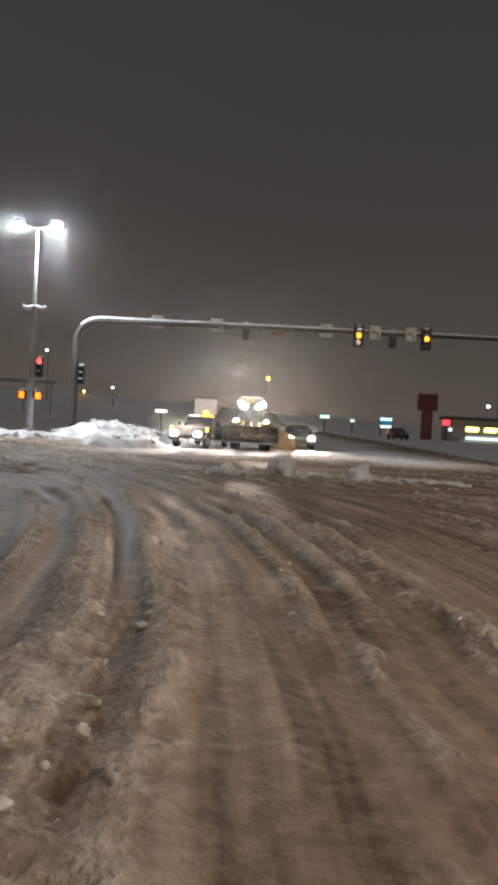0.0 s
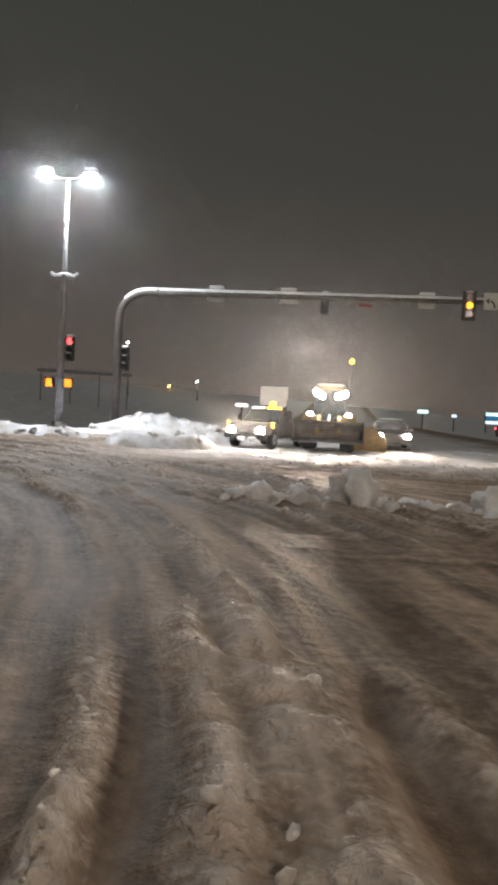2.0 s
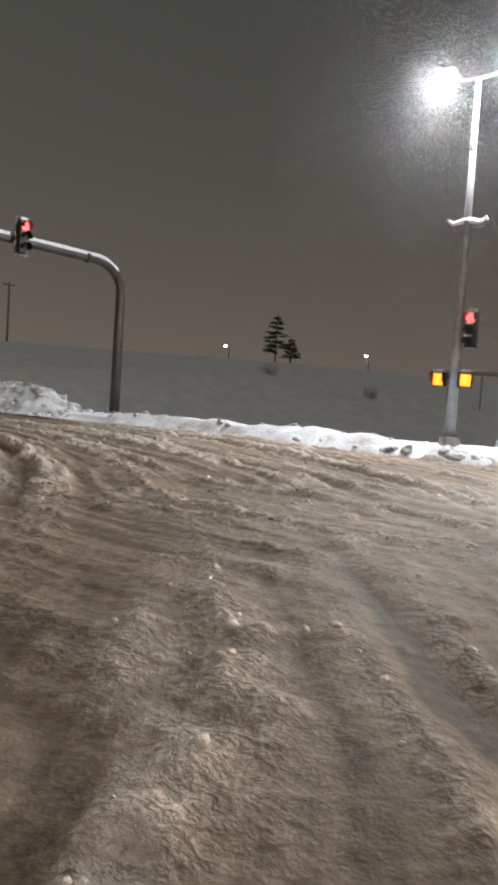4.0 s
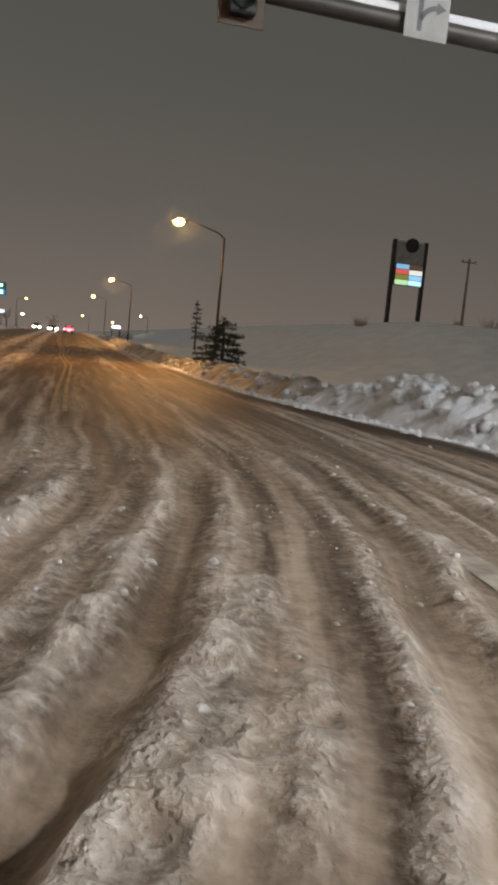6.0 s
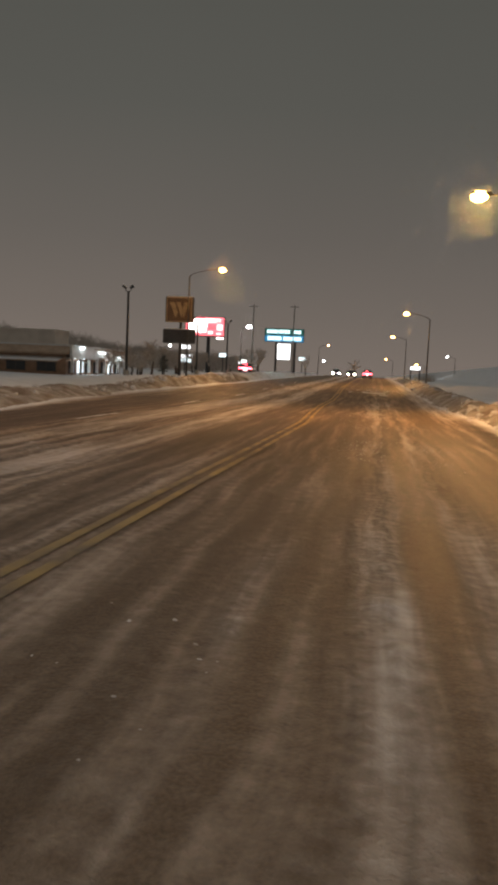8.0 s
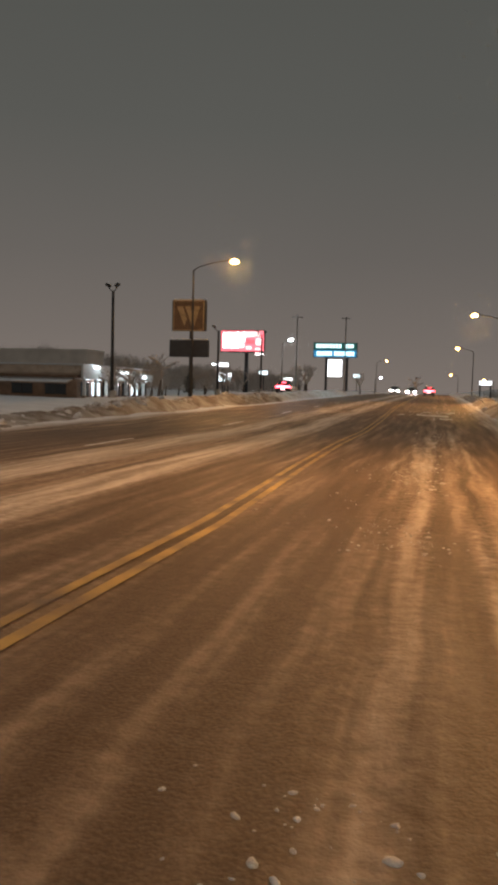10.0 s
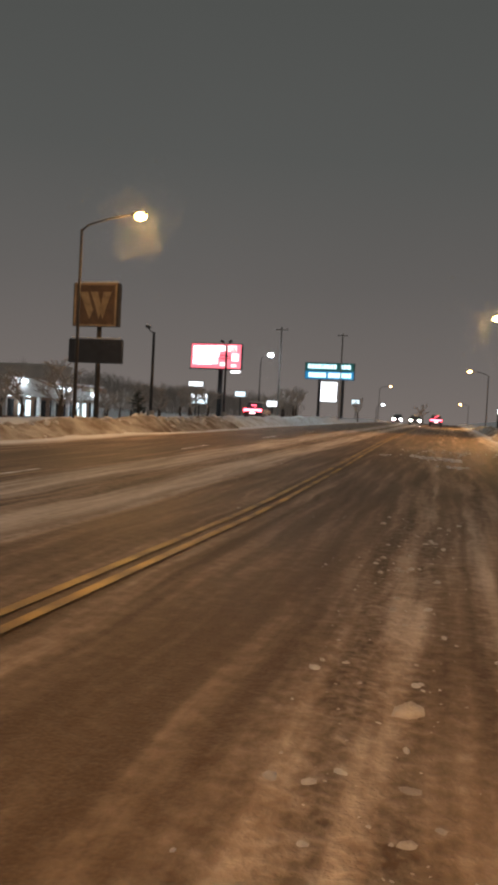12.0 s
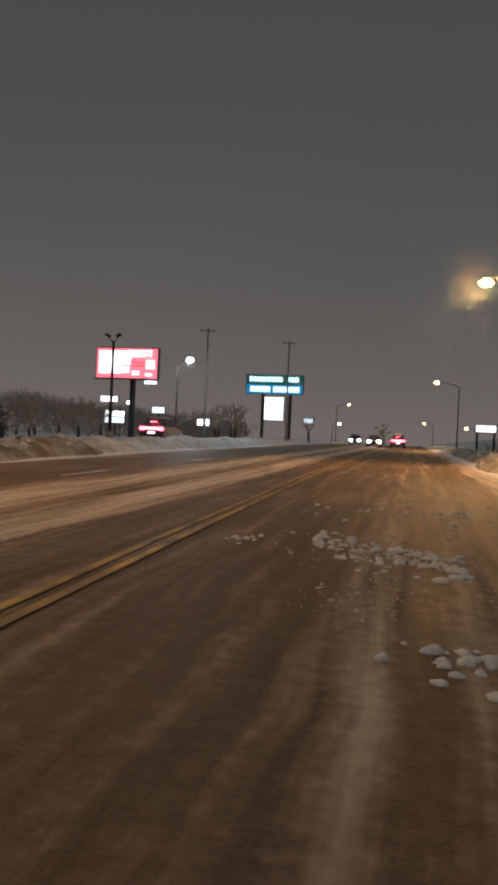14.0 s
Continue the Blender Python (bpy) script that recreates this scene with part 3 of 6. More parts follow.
def height_mesh(name, X, Y, Z, mat, attrs=()):
    ny, nx = X.shape
    me = bpy.data.meshes.new(name)
    idx = np.arange(nx * ny).reshape(ny, nx)
    quads = np.stack([idx[:-1, :-1], idx[:-1, 1:], idx[1:, 1:], idx[1:, :-1]], -1).reshape(-1, 4)
    me.vertices.add(nx * ny)
    me.vertices.foreach_set("co", np.stack([X, Y, Z], -1).astype(np.float32).ravel())
    me.loops.add(quads.size)
    me.loops.foreach_set("vertex_index", quads.astype(np.int32).ravel())
    me.polygons.add(len(quads))
    me.polygons.foreach_set("loop_start", np.arange(0, quads.size, 4, dtype=np.int32))
    me.polygons.foreach_set("use_smooth", np.ones(len(quads), dtype=bool))
    me.update(calc_edges=True)
    for key, val in attrs:
        at = me.attributes.new(key, "FLOAT", "POINT")
        at.data.foreach_set("value", val.astype(np.float32).ravel())
    me.materials.append(mat)
    return new(name, me)


gx = stretch(-1.0, 38.0, 0.075, 2600, 1.12)
gy = np.concatenate([np.arange(-14.0, 34.0, 0.075), np.arange(34.0, 92.1, 0.15)])
gy_low = stretch(-14.0, -13.9, 0.15, 2600)
gy_low = gy_low[gy_low < -14.1]
gy_mid = np.arange(92.3, 210, 0.5)
gy_far = []
step, p = 0.5, 210.0
while p < 2600:
    step = min(step * 1.15, 260)
    p += step
    gy_far.append(p)
gy = np.concatenate([gy_low, gy, gy_mid, np.array(gy_far)])
GX, GY = np.meshgrid(gx, gy)
relief, g_clean, g_bare, g_road, g_side, g_way, g_across, g_loose, g_mud = cover(GX, GY)
near = ease(140, 60, np.hypot(GX - 25, (GY - 40) * 0.7))
GZ = land(GX, GY) + relief * (0.25 + 0.75 * near)
ground = height_mesh("ground", GX, GY, GZ, M_GROUND, (("clean", g_clean), ("bare", g_bare), ("road", g_road), ("side", g_side), ("way", g_way), ("across", g_across), ("mud", g_mud), ("loose", g_loose)))
tagged(ground, "snow-covered ground with rutted brown slush on the roads", "ground", kind="structure")


# ---- painted road lines ----
def on_road(X, Y, relief_share=1.0):
    return land(X, Y) + cover(X, Y)[0] * relief_share


def road_strip(name, s_off, y0, y1, width, mat, label, step=0.5):
    ys = np.arange(y0, y1 + 1e-6, step)
    xs = (centre_line(ys) + np.interp(ys, (30, 36, 42, 50, 57, 63, 72, 80, 88, 100, 130), (-0.08, -0.01, 0.12, 0.24, 0.02, -0.10, -0.05, -0.12, -0.30, -0.50, -0.60)))[:, None] + s_off + np.array([[-width / 2, width / 2]])
    Y = np.repeat(ys[:, None], 2, 1)
    ob = height_mesh(name, xs, Y, on_road(xs, Y) + 0.016, mat)
    return tagged(ob, label, "road line", kind="structure")


for k, off in enumerate((-0.11, 0.11)):
    road_strip("centre_line_%d" % (k + 1), off, 29.0, 190.0, 0.10, M_LINE_Y, "worn double yellow centre line on wet asphalt")
for k, y0 in enumerate((46.4, 58.6, 70.8, 83.0, 95.2, 107.4)):
    road_strip("lane_dash_%d" % (k + 1), -5.55, y0, y0 + 3.05, 0.14, M_LINE_W, "worn white lane dash on dark wet asphalt")


def flat_bar(name, x0, y0, x1, y1, width, label):
    d = np.array([x1 - x0, y1 - y0])
    n = np.array([d[1], -d[0]]) / np.hypot(*d) * width / 2
    t, c = np.meshgrid(np.linspace(0, 1, 61), np.linspace(-1, 1, 9), indexing="ij")
    X, Y = x0 + d[0] * t + n[0] * c, y0 + d[1] * t + n[1] * c
    ob = height_mesh(name, X, Y, on_road(X, Y, 0.8) + 0.008, M_LINE_OLD)
    return tagged(ob, label, "road line", kind="structure")


flat_bar("lane_line", 30.75, 17.2, 31.05, 20.6, 0.26, "white lane line showing through churned slush")


# ---- ploughed snow ----
def snow_ridge(name, pts, width, height, seed, label, step=0.10, lumpy=0.55, group="", loose=4.5, mat=None):
    """A ploughed bank along a line of points: uneven crest, slumped sides and broken clods."""
    pts = [Vector((*p, 0)) for p in pts]
    cum = [0.0]
    for a, b in zip(pts, pts[1:]):
        cum.append(cum[-1] + (b - a).length)
    n = max(8, int(cum[-1] / step))
    m = max(10, int(width * 2.2 / step))
    us = np.linspace(0, cum[-1], n)
    vs = np.linspace(-1, 1, m)
    px = np.interp(us, cum, [p.x for p in pts])
    py = np.interp(us, cum, [p.y for p in pts])
    px, py = (np.convolve(np.pad(a, 8, mode="edge"), np.ones(17) / 17, "valid") for a in (px, py))
    tx, ty = np.gradient(px), np.gradient(py)
    ln = np.hypot(tx, ty)
    nx_, ny_ = -ty / ln, tx / ln
    U, V = np.meshgrid(us, vs)
    wid = width * (0.75 + 0.5 * fbm(U, U * 0, 3.5, seed, 2))
    X = px[None, :] + nx_[None, :] * V * wid
    Y = py[None, :] + ny_[None, :] * V * wid
    crest = 0.55 + 0.9 * (fbm(U, U * 0 + seed, 2.6, seed + 1, 3) - 0.2)
    ends = np.clip(np.minimum(U, cum[-1] - U) / (width * 1.2), 0, 1) ** 0.6
    prof = np.clip(1 - np.abs(V + 0.25 * (fbm(U, V, 1.7, seed + 2, 2) - 0.5)) ** 1.6, 0, 1)
    h = height * crest * prof * ends
    chunk = np.abs(fbm(X, Y, 0.46, seed + 3, 2) - 0.5) * 2
    cell = np.clip(1 - chunk * 2.2, 0, 1)
    h = h + lumpy * height * prof ** 0.5 * ends * (0.55 * (fbm(X, Y, 0.9, seed + 5, 3) - 0.45) - 0.22 * cell)
    h = h + 0.16 * (0.4 + height) * prof ** 0.5 * ends * (fbm(X, Y, 0.34, seed + 7, 2) - 0.5) * (step < 0.15)
    h = h - 0.10 * (1 - prof)
    Z = land(X, Y) + h
    ob = tagged(height_mesh(name, X, Y, Z, mat or M_BANK), label, "snow bank", group=group)
    rnd_l = random.Random(seed)
    for _ in range(int(cum[-1] * loose)):
        i, j = rnd_l.randrange(1, n - 1), min(m - 2, max(1, int(rnd_l.gauss(m * 0.5, m * 0.2))))
        r = rnd_l.uniform(0.07, 0.21) * (0.6 + 0.5 * height)
        lp = new("lump", LUMPS[rnd_l.randrange(len(LUMPS))])
        lp.parent = ob
        lp.matrix_basis = pose(X[j, i], Y[j, i], Z[j, i] - r * 0.05, rnd_l.uniform(-25, 25), rnd_l.uniform(-25, 25), rnd_l.uniform(0, 360)) @ Matrix.Diagonal((r * rnd_l.uniform(0.9, 1.5), r, r * rnd_l.uniform(0.6, 0.95), 1))
    return ob


BANKS = "ploughed snow banks"
LUMPS = []
for k in range(8):
    b = lump((0, 0, 0), 1.0, k + 31, 1.0, 0.55, 2)
    me = bpy.data.meshes.new("lump")
    b.to_mesh(me)
    b.free()
    me.materials.append(M_BANK)
    me.polygons.foreach_set("use_smooth", [True] * len(me.polygons))
    LUMPS.append(me)
snow_ridge("snow_bank", [(36.7, 3.6), (35.6, 5.0), (35.0, 6.4), (34.4, 7.6)], 0.8, 0.66, 3, "low broken ridge of ploughed snow beside the signal post", group=BANKS, loose=2.5)
snow_ridge("snow_bank", [(45.5, 3.5), (44.5, 6.5), (43.2, 8.6), (42.0, 10.6)], 1.7, 1.0, 5, "high mound of ploughed snow round the signal post", group=BANKS, loose=2, lumpy=0.8)
snow_ridge("snow_bank", [(52.0, -1.0), (49.0, 3.5), (46.0, 5.5)], 1.6, 0.8, 7, "ridge of ploughed snow along the side street", group=BANKS)
snow_ridge("snow_bank", [(36.2, 8.5), (36.9, 12.5), (37.0, 17.5), (36.8, 23.0)], 0.75, 0.38, 9, "low kerbside ridge of ploughed snow", group=BANKS, lumpy=0.6, loose=2)
snow_ridge("snow_bank", [(37.3, 25.6), (37.0, 29.0), (36.6, 33.0), (36.0, 37.5)], 1.5, 1.05, 11, "lumpy bank of ploughed snow at the street corner", group=BANKS, loose=12, lumpy=0.75)
snow_ridge("snow_bank", [(36.0, 37.0), (35.2, 42.0), (34.8, 52.0), (34.4, 66.0)], 1.3, 0.78, 13, "dirty bank of ploughed snow along the road edge", group=BANKS, mat=M_DIRTY)
snow_ridge("snow_bank", [(34.4, 65.0), (34.2, 90.0), (34.0, 125.0), (33.6, 160.0)], 1.2, 0.62, 15, "long bank of ploughed snow along the road edge", 0.3, group=BANKS, loose=1.0, mat=M_DIRTY)
snow_ridge("snow_bank", [(17.7, 34.0), (17.6, 46.0), (16.3, 58.0), (15.3, 70.0)], 1.7, 0.46, 17, "low smooth bank of ploughed snow along the far kerb", 0.14, 0.6, group=BANKS, loose=1.5, mat=M_DIRTY)
snow_ridge("snow_bank", [(15.4, 69.0), (15.0, 82.0), (14.8, 97.0), (14.5, 112.0)], 1.4, 0.70, 19, "tall bank of ploughed snow along the far kerb", 0.13, 0.65, group=BANKS, loose=2.5, mat=M_DIRTY)
snow_ridge("snow_bank", [(14.5, 111.0), (14.3, 130.0), (13.9, 165.0)], 1.6, 0.7, 21, "distant bank of ploughed snow along the far kerb", 0.4, 0.35, group=BANKS, loose=0.3)


def clod_field(name, spots, label, seed, mat, parent=None):
    """Broken lumps of snow, each (x, y, size), in one mesh."""
    rnd = random.Random(seed)
    base = []
    for k in range(6):
        b = bmesh.new()
        bmesh.ops.create_icosphere(b, subdivisions=1, radius=1)
        b.verts.ensure_lookup_table()
        vs = np.array([v.co[:] for v in b.verts])
        vs = vs * (1 + 1.1 * np.array([[noise.noise(Vector(v) * 1.9 + Vector((k * 5.1, 0, 0)))] for v in vs]))
        fs = np.array([[v.index for v in fc.verts] for fc in b.faces])
        b.free()
        base.append((vs, fs))
    V, F, o = [], [], 0
    hx, hy = np.array([s[0] for s in spots]), np.array([s[1] for s in spots])
    hz = land(hx, hy) + cover(hx, hy)[0]
    for (x, y, r), z in zip(spots, hz):
        vs, fs = base[rnd.randrange(6)]
        a = rnd.random() * 6.28
        rot = np.array([[math.cos(a), -math.sin(a), 0], [math.sin(a), math.cos(a), 0], [0, 0, 1]])
        sc = np.array([r * rnd.uniform(0.8, 1.5), r * rnd.uniform(0.6, 1.1), r * rnd.uniform(0.45, 0.8)])
        V.append((vs * sc) @ rot.T + np.array([x, y, z + r * 0.03]))
        F.append(fs + o)
        o += len(vs)
    me = bpy.data.meshes.new(name)
    me.from_pydata(np.concatenate(V).tolist(), [], np.concatenate(F).tolist())
    me.materials.append(mat)
    me.polygons.foreach_set("use_smooth", [True] * len(me.polygons))
    ob = new(name, me)
    return tagged(ob, label, "snow clods", kind="stuff")


rnd = random.Random(4)
rng_c = np.random.default_rng(8)
cx, cy = rng_c.uniform(0, 37, 150000), rng_c.uniform(-12, 24, 150000)
keep = rng_c.random(150000) < 0.05 * (cover(cx, cy)[7] > 0.25) + 0.32 * cover(cx, cy)[7] ** 2
keep &= rng_c.random(150000) < 0.25 + 0.75 * ease(0.40, 0.60, fbm(cx, cy, 2.4, 97, 2))
spots = [(float(x), float(y), float(r)) for x, y, r in zip(cx[keep], cy[keep], 0.012 + 0.040 * rng_c.random(int(keep.sum())) ** 2.2)]
clod_field("slush_clods", spots, "churned slush clods thrown up between wheel ruts", 1, M_CLOD)
spots = []
for _ in range(11000):
    y = rnd.uniform(14, 100)
    s = rnd.choice((rnd.gauss(2.0, 0.35), rnd.gauss(3.5, 0.2), rnd.gauss(2.3, 0.2), rnd.gauss(4.9, 0.4), rnd.gauss(2.0, 0.8), rnd.gauss(-3.0, 0.9)))
    x = float(centre_line(y)) + s
    if fbm(np.array([x]), np.array([y]), 2.6, 91, 2)[0] > 0.60 + 0.06 * rnd.random():
        spots.append((x, y, rnd.uniform(0.005, 0.017) * rnd.choice((1, 1, 1, 1, 1, 1.6))))
for _ in range(420):
    y = 53 + 18 * rnd.random()
    spots.append((float(centre_line(y)) + 2.32 + rnd.gauss(0, 0.30), y, 0.006 + 0.032 * rnd.random() ** 4))
spots += [(30.10, 63.4, 0.12), (30.28, 60.2, 0.06)]
clod_field("road_clods", spots, "crumbs of packed snow lying along the lane", 2, M_CLOD)
spots = []
for _ in range(190):
    x = rnd.uniform(28.8, 30.6)
    spots.append((x, 87.2 - 0.75 * (x - 28.8) + rnd.gauss(0, 0.42), 0.015 + 0.06 * rnd.random() ** 1.5))
for _ in range(60):
    spots.append((rnd.gauss(30.3, 0.9), rnd.gauss(91.0, 1.3), rnd.uniform(0.02, 0.07)))
for _ in range(30):
    spots.append((rnd.gauss(30.4, 0.28), rnd.gauss(82.4, 0.22), rnd.uniform(0.02, 0.07)))
for _ in range(14):
    spots.append((rnd.gauss(28.0, 0.12), rnd.gauss(86.9, 0.2), rnd.uniform(0.02, 0.05)))
clod_field("ice_chunks", spots, "patch of broken white snow chunks across the lane", 6, M_SNOW)
spots = []
for _ in range(900):
    y = rnd.uniform(24, 70)
    spots.append((float(right_edge(y)) + rnd.gauss(0.75, 0.35), y, rnd.uniform(0.03, 0.12)))
for _ in range(500):
    spots.append((rnd.gauss(36.9, 0.8), rnd.uniform(25, 37), rnd.uniform(0.05, 0.17)))
clod_field("kerb_clods", spots, "loose chunks fallen from the snow bank onto the road edge", 3, M_BANK)

for at, size, sd in (((20.3, -3.2), 0.27, 3), ((20.1, -1.15), 0.35, 8), ((20.6, -0.2), 0.16, 12), ((20.0, 0.35), 0.20, 15)):
    b = lump((0, 0, size * 0.45), size, sd, 1.0, 0.7, 3)
    ob = part("snow_chunk", b, M_BANK, smooth=True)
    ob.location = (*at, land_z(*at))
    tagged(ob, "large broken chunk of snow lying on the crossing", "snow chunk", "chunks on the crossing")
spots = [(20.3 + rnd.gauss(0, 0.22), rnd.uniform(-6.2, 0.9), rnd.uniform(0.05, 0.17)) for _ in range(170)]
clod_field("windrow_clods", spots, "thin windrow of broken snow across the road", 5, M_BANK)


# ---- signals ----
def signal_head(parent, at, lit, housing=M_DARK, face=-1, axis="y", plate=True, scale=1.0, rear=None, snowy=True):
    """A three-lamp head that faces along its axis; lit: 0 red, 1 amber, 2 green or None."""
    turn = {("y", -1): 0, ("y", 1): 180, ("x", -1): -90, ("x", 1): 90}[(axis, face)]
    hub = part("signal_head", boxes((0, 0, 0, 0.36 * scale, 0.22, 1.10 * scale), bevel=0.03), housing, parent)
    hub.matrix_basis = pose(*at, 0, 0, turn)
    if plate:
        part("backplate", boxes((0, 0.06, 0, 0.60 * scale, 0.02, 1.30 * scale)), rear or M_BLACK, hub)
    for k, glow in enumerate((G_RED, G_AMBER, G_RED)):
        z = (0.36 - 0.36 * k) * scale
        part("lens", disc((0, -0.125, z), 0.145 * scale, 0.03), glow if lit == k else G_OFF, hub)
        bm = bmesh.new()
        r, seg = 0.165 * scale, 14
        rings = []
        for y in (-0.11, -0.34):
            rings.append([bm.verts.new((math.cos(a) * r, y, z + math.sin(a) * r)) for a in (math.pi * (-0.12 + 1.24 * i / seg) for i in range(seg + 1))])
        for i in range(seg):
            bm.faces.new((rings[0][i], rings[0][i + 1], rings[1][i + 1], rings[1][i]))
        bmesh.ops.solidify(bm, geom=bm.faces[:], thickness=0.012)
        visor = part("visor", bm, M_BLACK, hub)
        if not snowy:
            continue
        cap = tube([(0, -0.10, z + r), (0, -0.33, z + r)], [0.06 * scale, 0.05 * scale], 8)
        for v in cap.verts:
            v.co.x *= 1.7
            v.co.z = z + r + (v.co.z - z - r) * 0.55 + 0.012
        part("snow_cap", cap, M_SNOW, hub, "little cap of snow on the visor")
    top = boxes((0, 0, 0.60 * scale, 0.34 * scale, 0.22, 0.10), bevel=0.045, seg=2)
    part("snow_cap", top, M_SNOW, hub, "cap of snow on the housing")
    return hub


def sign_plate(parent, at, w, h, axis="y", face=-1, name="sign", sheet=M_WHITE):
    turn = {("y", -1): 0, ("y", 1): 180, ("x", -1): -90, ("x", 1): 90}[(axis, face)]
    ob = part(name, boxes((0, 0, 0, w, 0.012, h), bevel=0.004), sheet, parent, "white regulatory sign with a black symbol")
    ob.matrix_basis = pose(*at, 0, 0, turn)
    return ob


def flat_poly(pts, y):
    bm = bmesh.new()
    f0 = bm.faces.new([bm.verts.new((px, y, pz)) for px, pz in pts])
    bmesh.ops.recalc_face_normals(bm, faces=[f0])
    geo = bmesh.ops.extrude_face_region(bm, geom=[f0])
    bmesh.ops.translate(bm, vec=(0, -0.003, 0), verts=[v for v in geo["geom"] if isinstance(v, bmesh.types.BMVert)])
    bmesh.ops.recalc_face_normals(bm, faces=bm.faces[:])
    return bm


def ink(parent, strokes, y=-0.008):
    for st in strokes:
        part("symbol", flat_poly(st, y), M_INK, parent, "black arrow")


def arc_band(cx, cz, r, a0, a1, w, n=10):
    out = [(cx + (r + w / 2) * math.cos(radians(a0 + (a1 - a0) * k / n)), cz + (r + w / 2) * math.sin(radians(a0 + (a1 - a0) * k / n))) for k in range(n + 1)]
    inn = [(cx + (r - w / 2) * math.cos(radians(a0 + (a1 - a0) * k / n)), cz + (r - w / 2) * math.sin(radians(a0 + (a1 - a0) * k / n))) for k in range(n + 1)]
    return out + inn[::-1]


def mast_arm(m, height, reach, bend, label, r0=0.19, r1=0.10):
    """A post that bends over into a long arm along the local +x, with snow lying on it."""
    ob = thing("mast_arm_signal", m, label, "traffic signal")
    base = part("base_plate", boxes((0, 0, 0.05, 0.6, 0.6, 0.10), bevel=0.02), M_GALV, ob)
    pts, rad = [(0, 0, 0.08), (0, 0, height * 0.35), (0, 0, height - bend)], [r0 * 1.1, r0, r0 * 0.92]
    for k in range(1, 11):
        a = math.pi / 2 * k / 10
        pts.append((bend * 1.25 * (1 - math.cos(a)), 0, height - bend + bend * math.sin(a)))
        rad.append(r0 * 0.92 - 0.03 * k / 10)
    n = 16
    for k in range(1, n + 1):
        pts.append((bend * 1.25 + (reach - bend * 1.25) * k / n, 0, height + 0.10 * math.sin(math.pi * 0.5 * k / n)))
        rad.append(r0 * 0.92 - 0.03 + (r1 - r0 * 0.92 + 0.03) * k / n)
    part("mast", tube(pts, rad, 16), M_STEEL, ob, smooth=True)
    for k in range(4):
        a = math.pi / 4 + k * math.pi / 2
        part("bolt", disc((0.33 * math.cos(a), 0.33 * math.sin(a), 0.13), 0.03, 0.08, "z", 6), M_GALV, base)
    part("collar", tube([(bend * 1.55, 0, height + 0.01), (bend * 1.55 + 0.12, 0, height + 0.01)], r0 + 0.01, 16), M_STEEL, ob)
    # snow lies on the upper side in long pieces with gaps
    rnd_s = random.Random(int(reach * 10))
    sp, sr = [], []
    for p, r in list(zip(pts, rad))[6:]:
        sp.append((p[0], 0, p[2] + r * 0.95))
        sr.append(r * 0.80)
    bm = tube(sp, sr, 12)
    for v in bm.verts:
        v.co.z += 0.02 * noise.noise(v.co * 2.3)
        v.co.y *= 0.95 + 0.1 * noise.noise(v.co * 3.7)
    part("snow_load", bm, M_SNOW, ob, "snow lying along the arm", True)
    return ob


def arm_local(mast, x, y, z):
    return mast.matrix_world.inverted() @ Vector((x, y, z))


# first crossing mast: post behind the corner, arm over the street
mast_a = mast_arm(pose(43.35, 9.75, land_z(43.35, 9.75), 0, 0, -90), 6.60, 26.0, 1.15, "bronze steel signal mast with a snow-topped arm over the street")
ZA = 6.64
for yy, w in ((5.2, 0.78), (1.8, 0.80), (-4.5, 0.80)):
    p = part("sign_panel", boxes((0, 0.22, 0.0, w, 0.03, 0.62), bevel=0.006), M_PANEL, mast_a, "back of a sign panel behind the arm")
    p.matrix_basis = pose(9.75 - yy, 0, ZA)
    part("snow_cap", boxes((0, 0.18, 0.36, w * 0.92, 0.22, 0.12), bevel=0.05, seg=2), M_SNOW, p)
    part("bracket", boxes((0, 0.11, 0, 0.10, 0.22, 0.14)), M_GALV, p)
for yy in (0.1, -8.35):
    h = part("signal_head", boxes((0, 0.0, -0.10, 0.40, 0.26, 0.95), bevel=0.03), M_BLACK, mast_a, "back of a black signal head")
    h.matrix_basis = pose(9.75 - yy, 0.30, ZA - 0.15)
    part("snow_cap", boxes((0, 0, 0.43, 0.36, 0.24, 0.12), bevel=0.05, seg=2), M_SNOW, h)
    part("bracket", boxes((0, -0.2, 0.0, 0.06, 0.3, 0.10)), M_GALV, h)
red_back = part("marker_plate", boxes((0, 0, 0, 0.62, 0.04, 0.16), bevel=0.01), M_REDSIGN, mast_a, "narrow red plate under the arm")
red_back.matrix_basis = pose(9.75 + 1.75, -0.02, ZA - 0.28)
part("bracket", boxes((0, 0.02, 0.10, 0.06, 0.04, 0.2)), M_GALV, red_back)
for yy in (-6.3, -10.15):
    hd = signal_head(mast_a, (9.75 - yy, -0.30, ZA - 0.18), 1, M_DARK)
    part("bracket", boxes((0, 0.2, 0.1, 0.06, 0.3, 0.10)), M_GALV, hd)
for yy in (-7.25, -9.30):
    sg = sign_plate(mast_a, (9.75 - yy, -0.22, ZA + 0.05), 0.62, 0.76)
    ink(sg, [arc_band(-0.08, -0.22, 0.24, 0, 80, 0.075), [(-0.08, 0.14), (-0.08, -0.12), (-0.24, 0.02)], [(0.12, -0.22), (0.20, -0.22), (0.20, -0.30), (0.12, -0.30)]])
    part("bracket", boxes((0, 0.1, 0, 0.06, 0.2, 0.10)), M_GALV, sg)
side = signal_head(mast_a, (0.42, -0.20, 3.42), None, M_DARK, plate=False)
for zz in (0.3, -0.3):
    part("bracket", boxes((-0.22, 0.1, zz, 0.36, 0.05, 0.06)), M_STEEL, side)

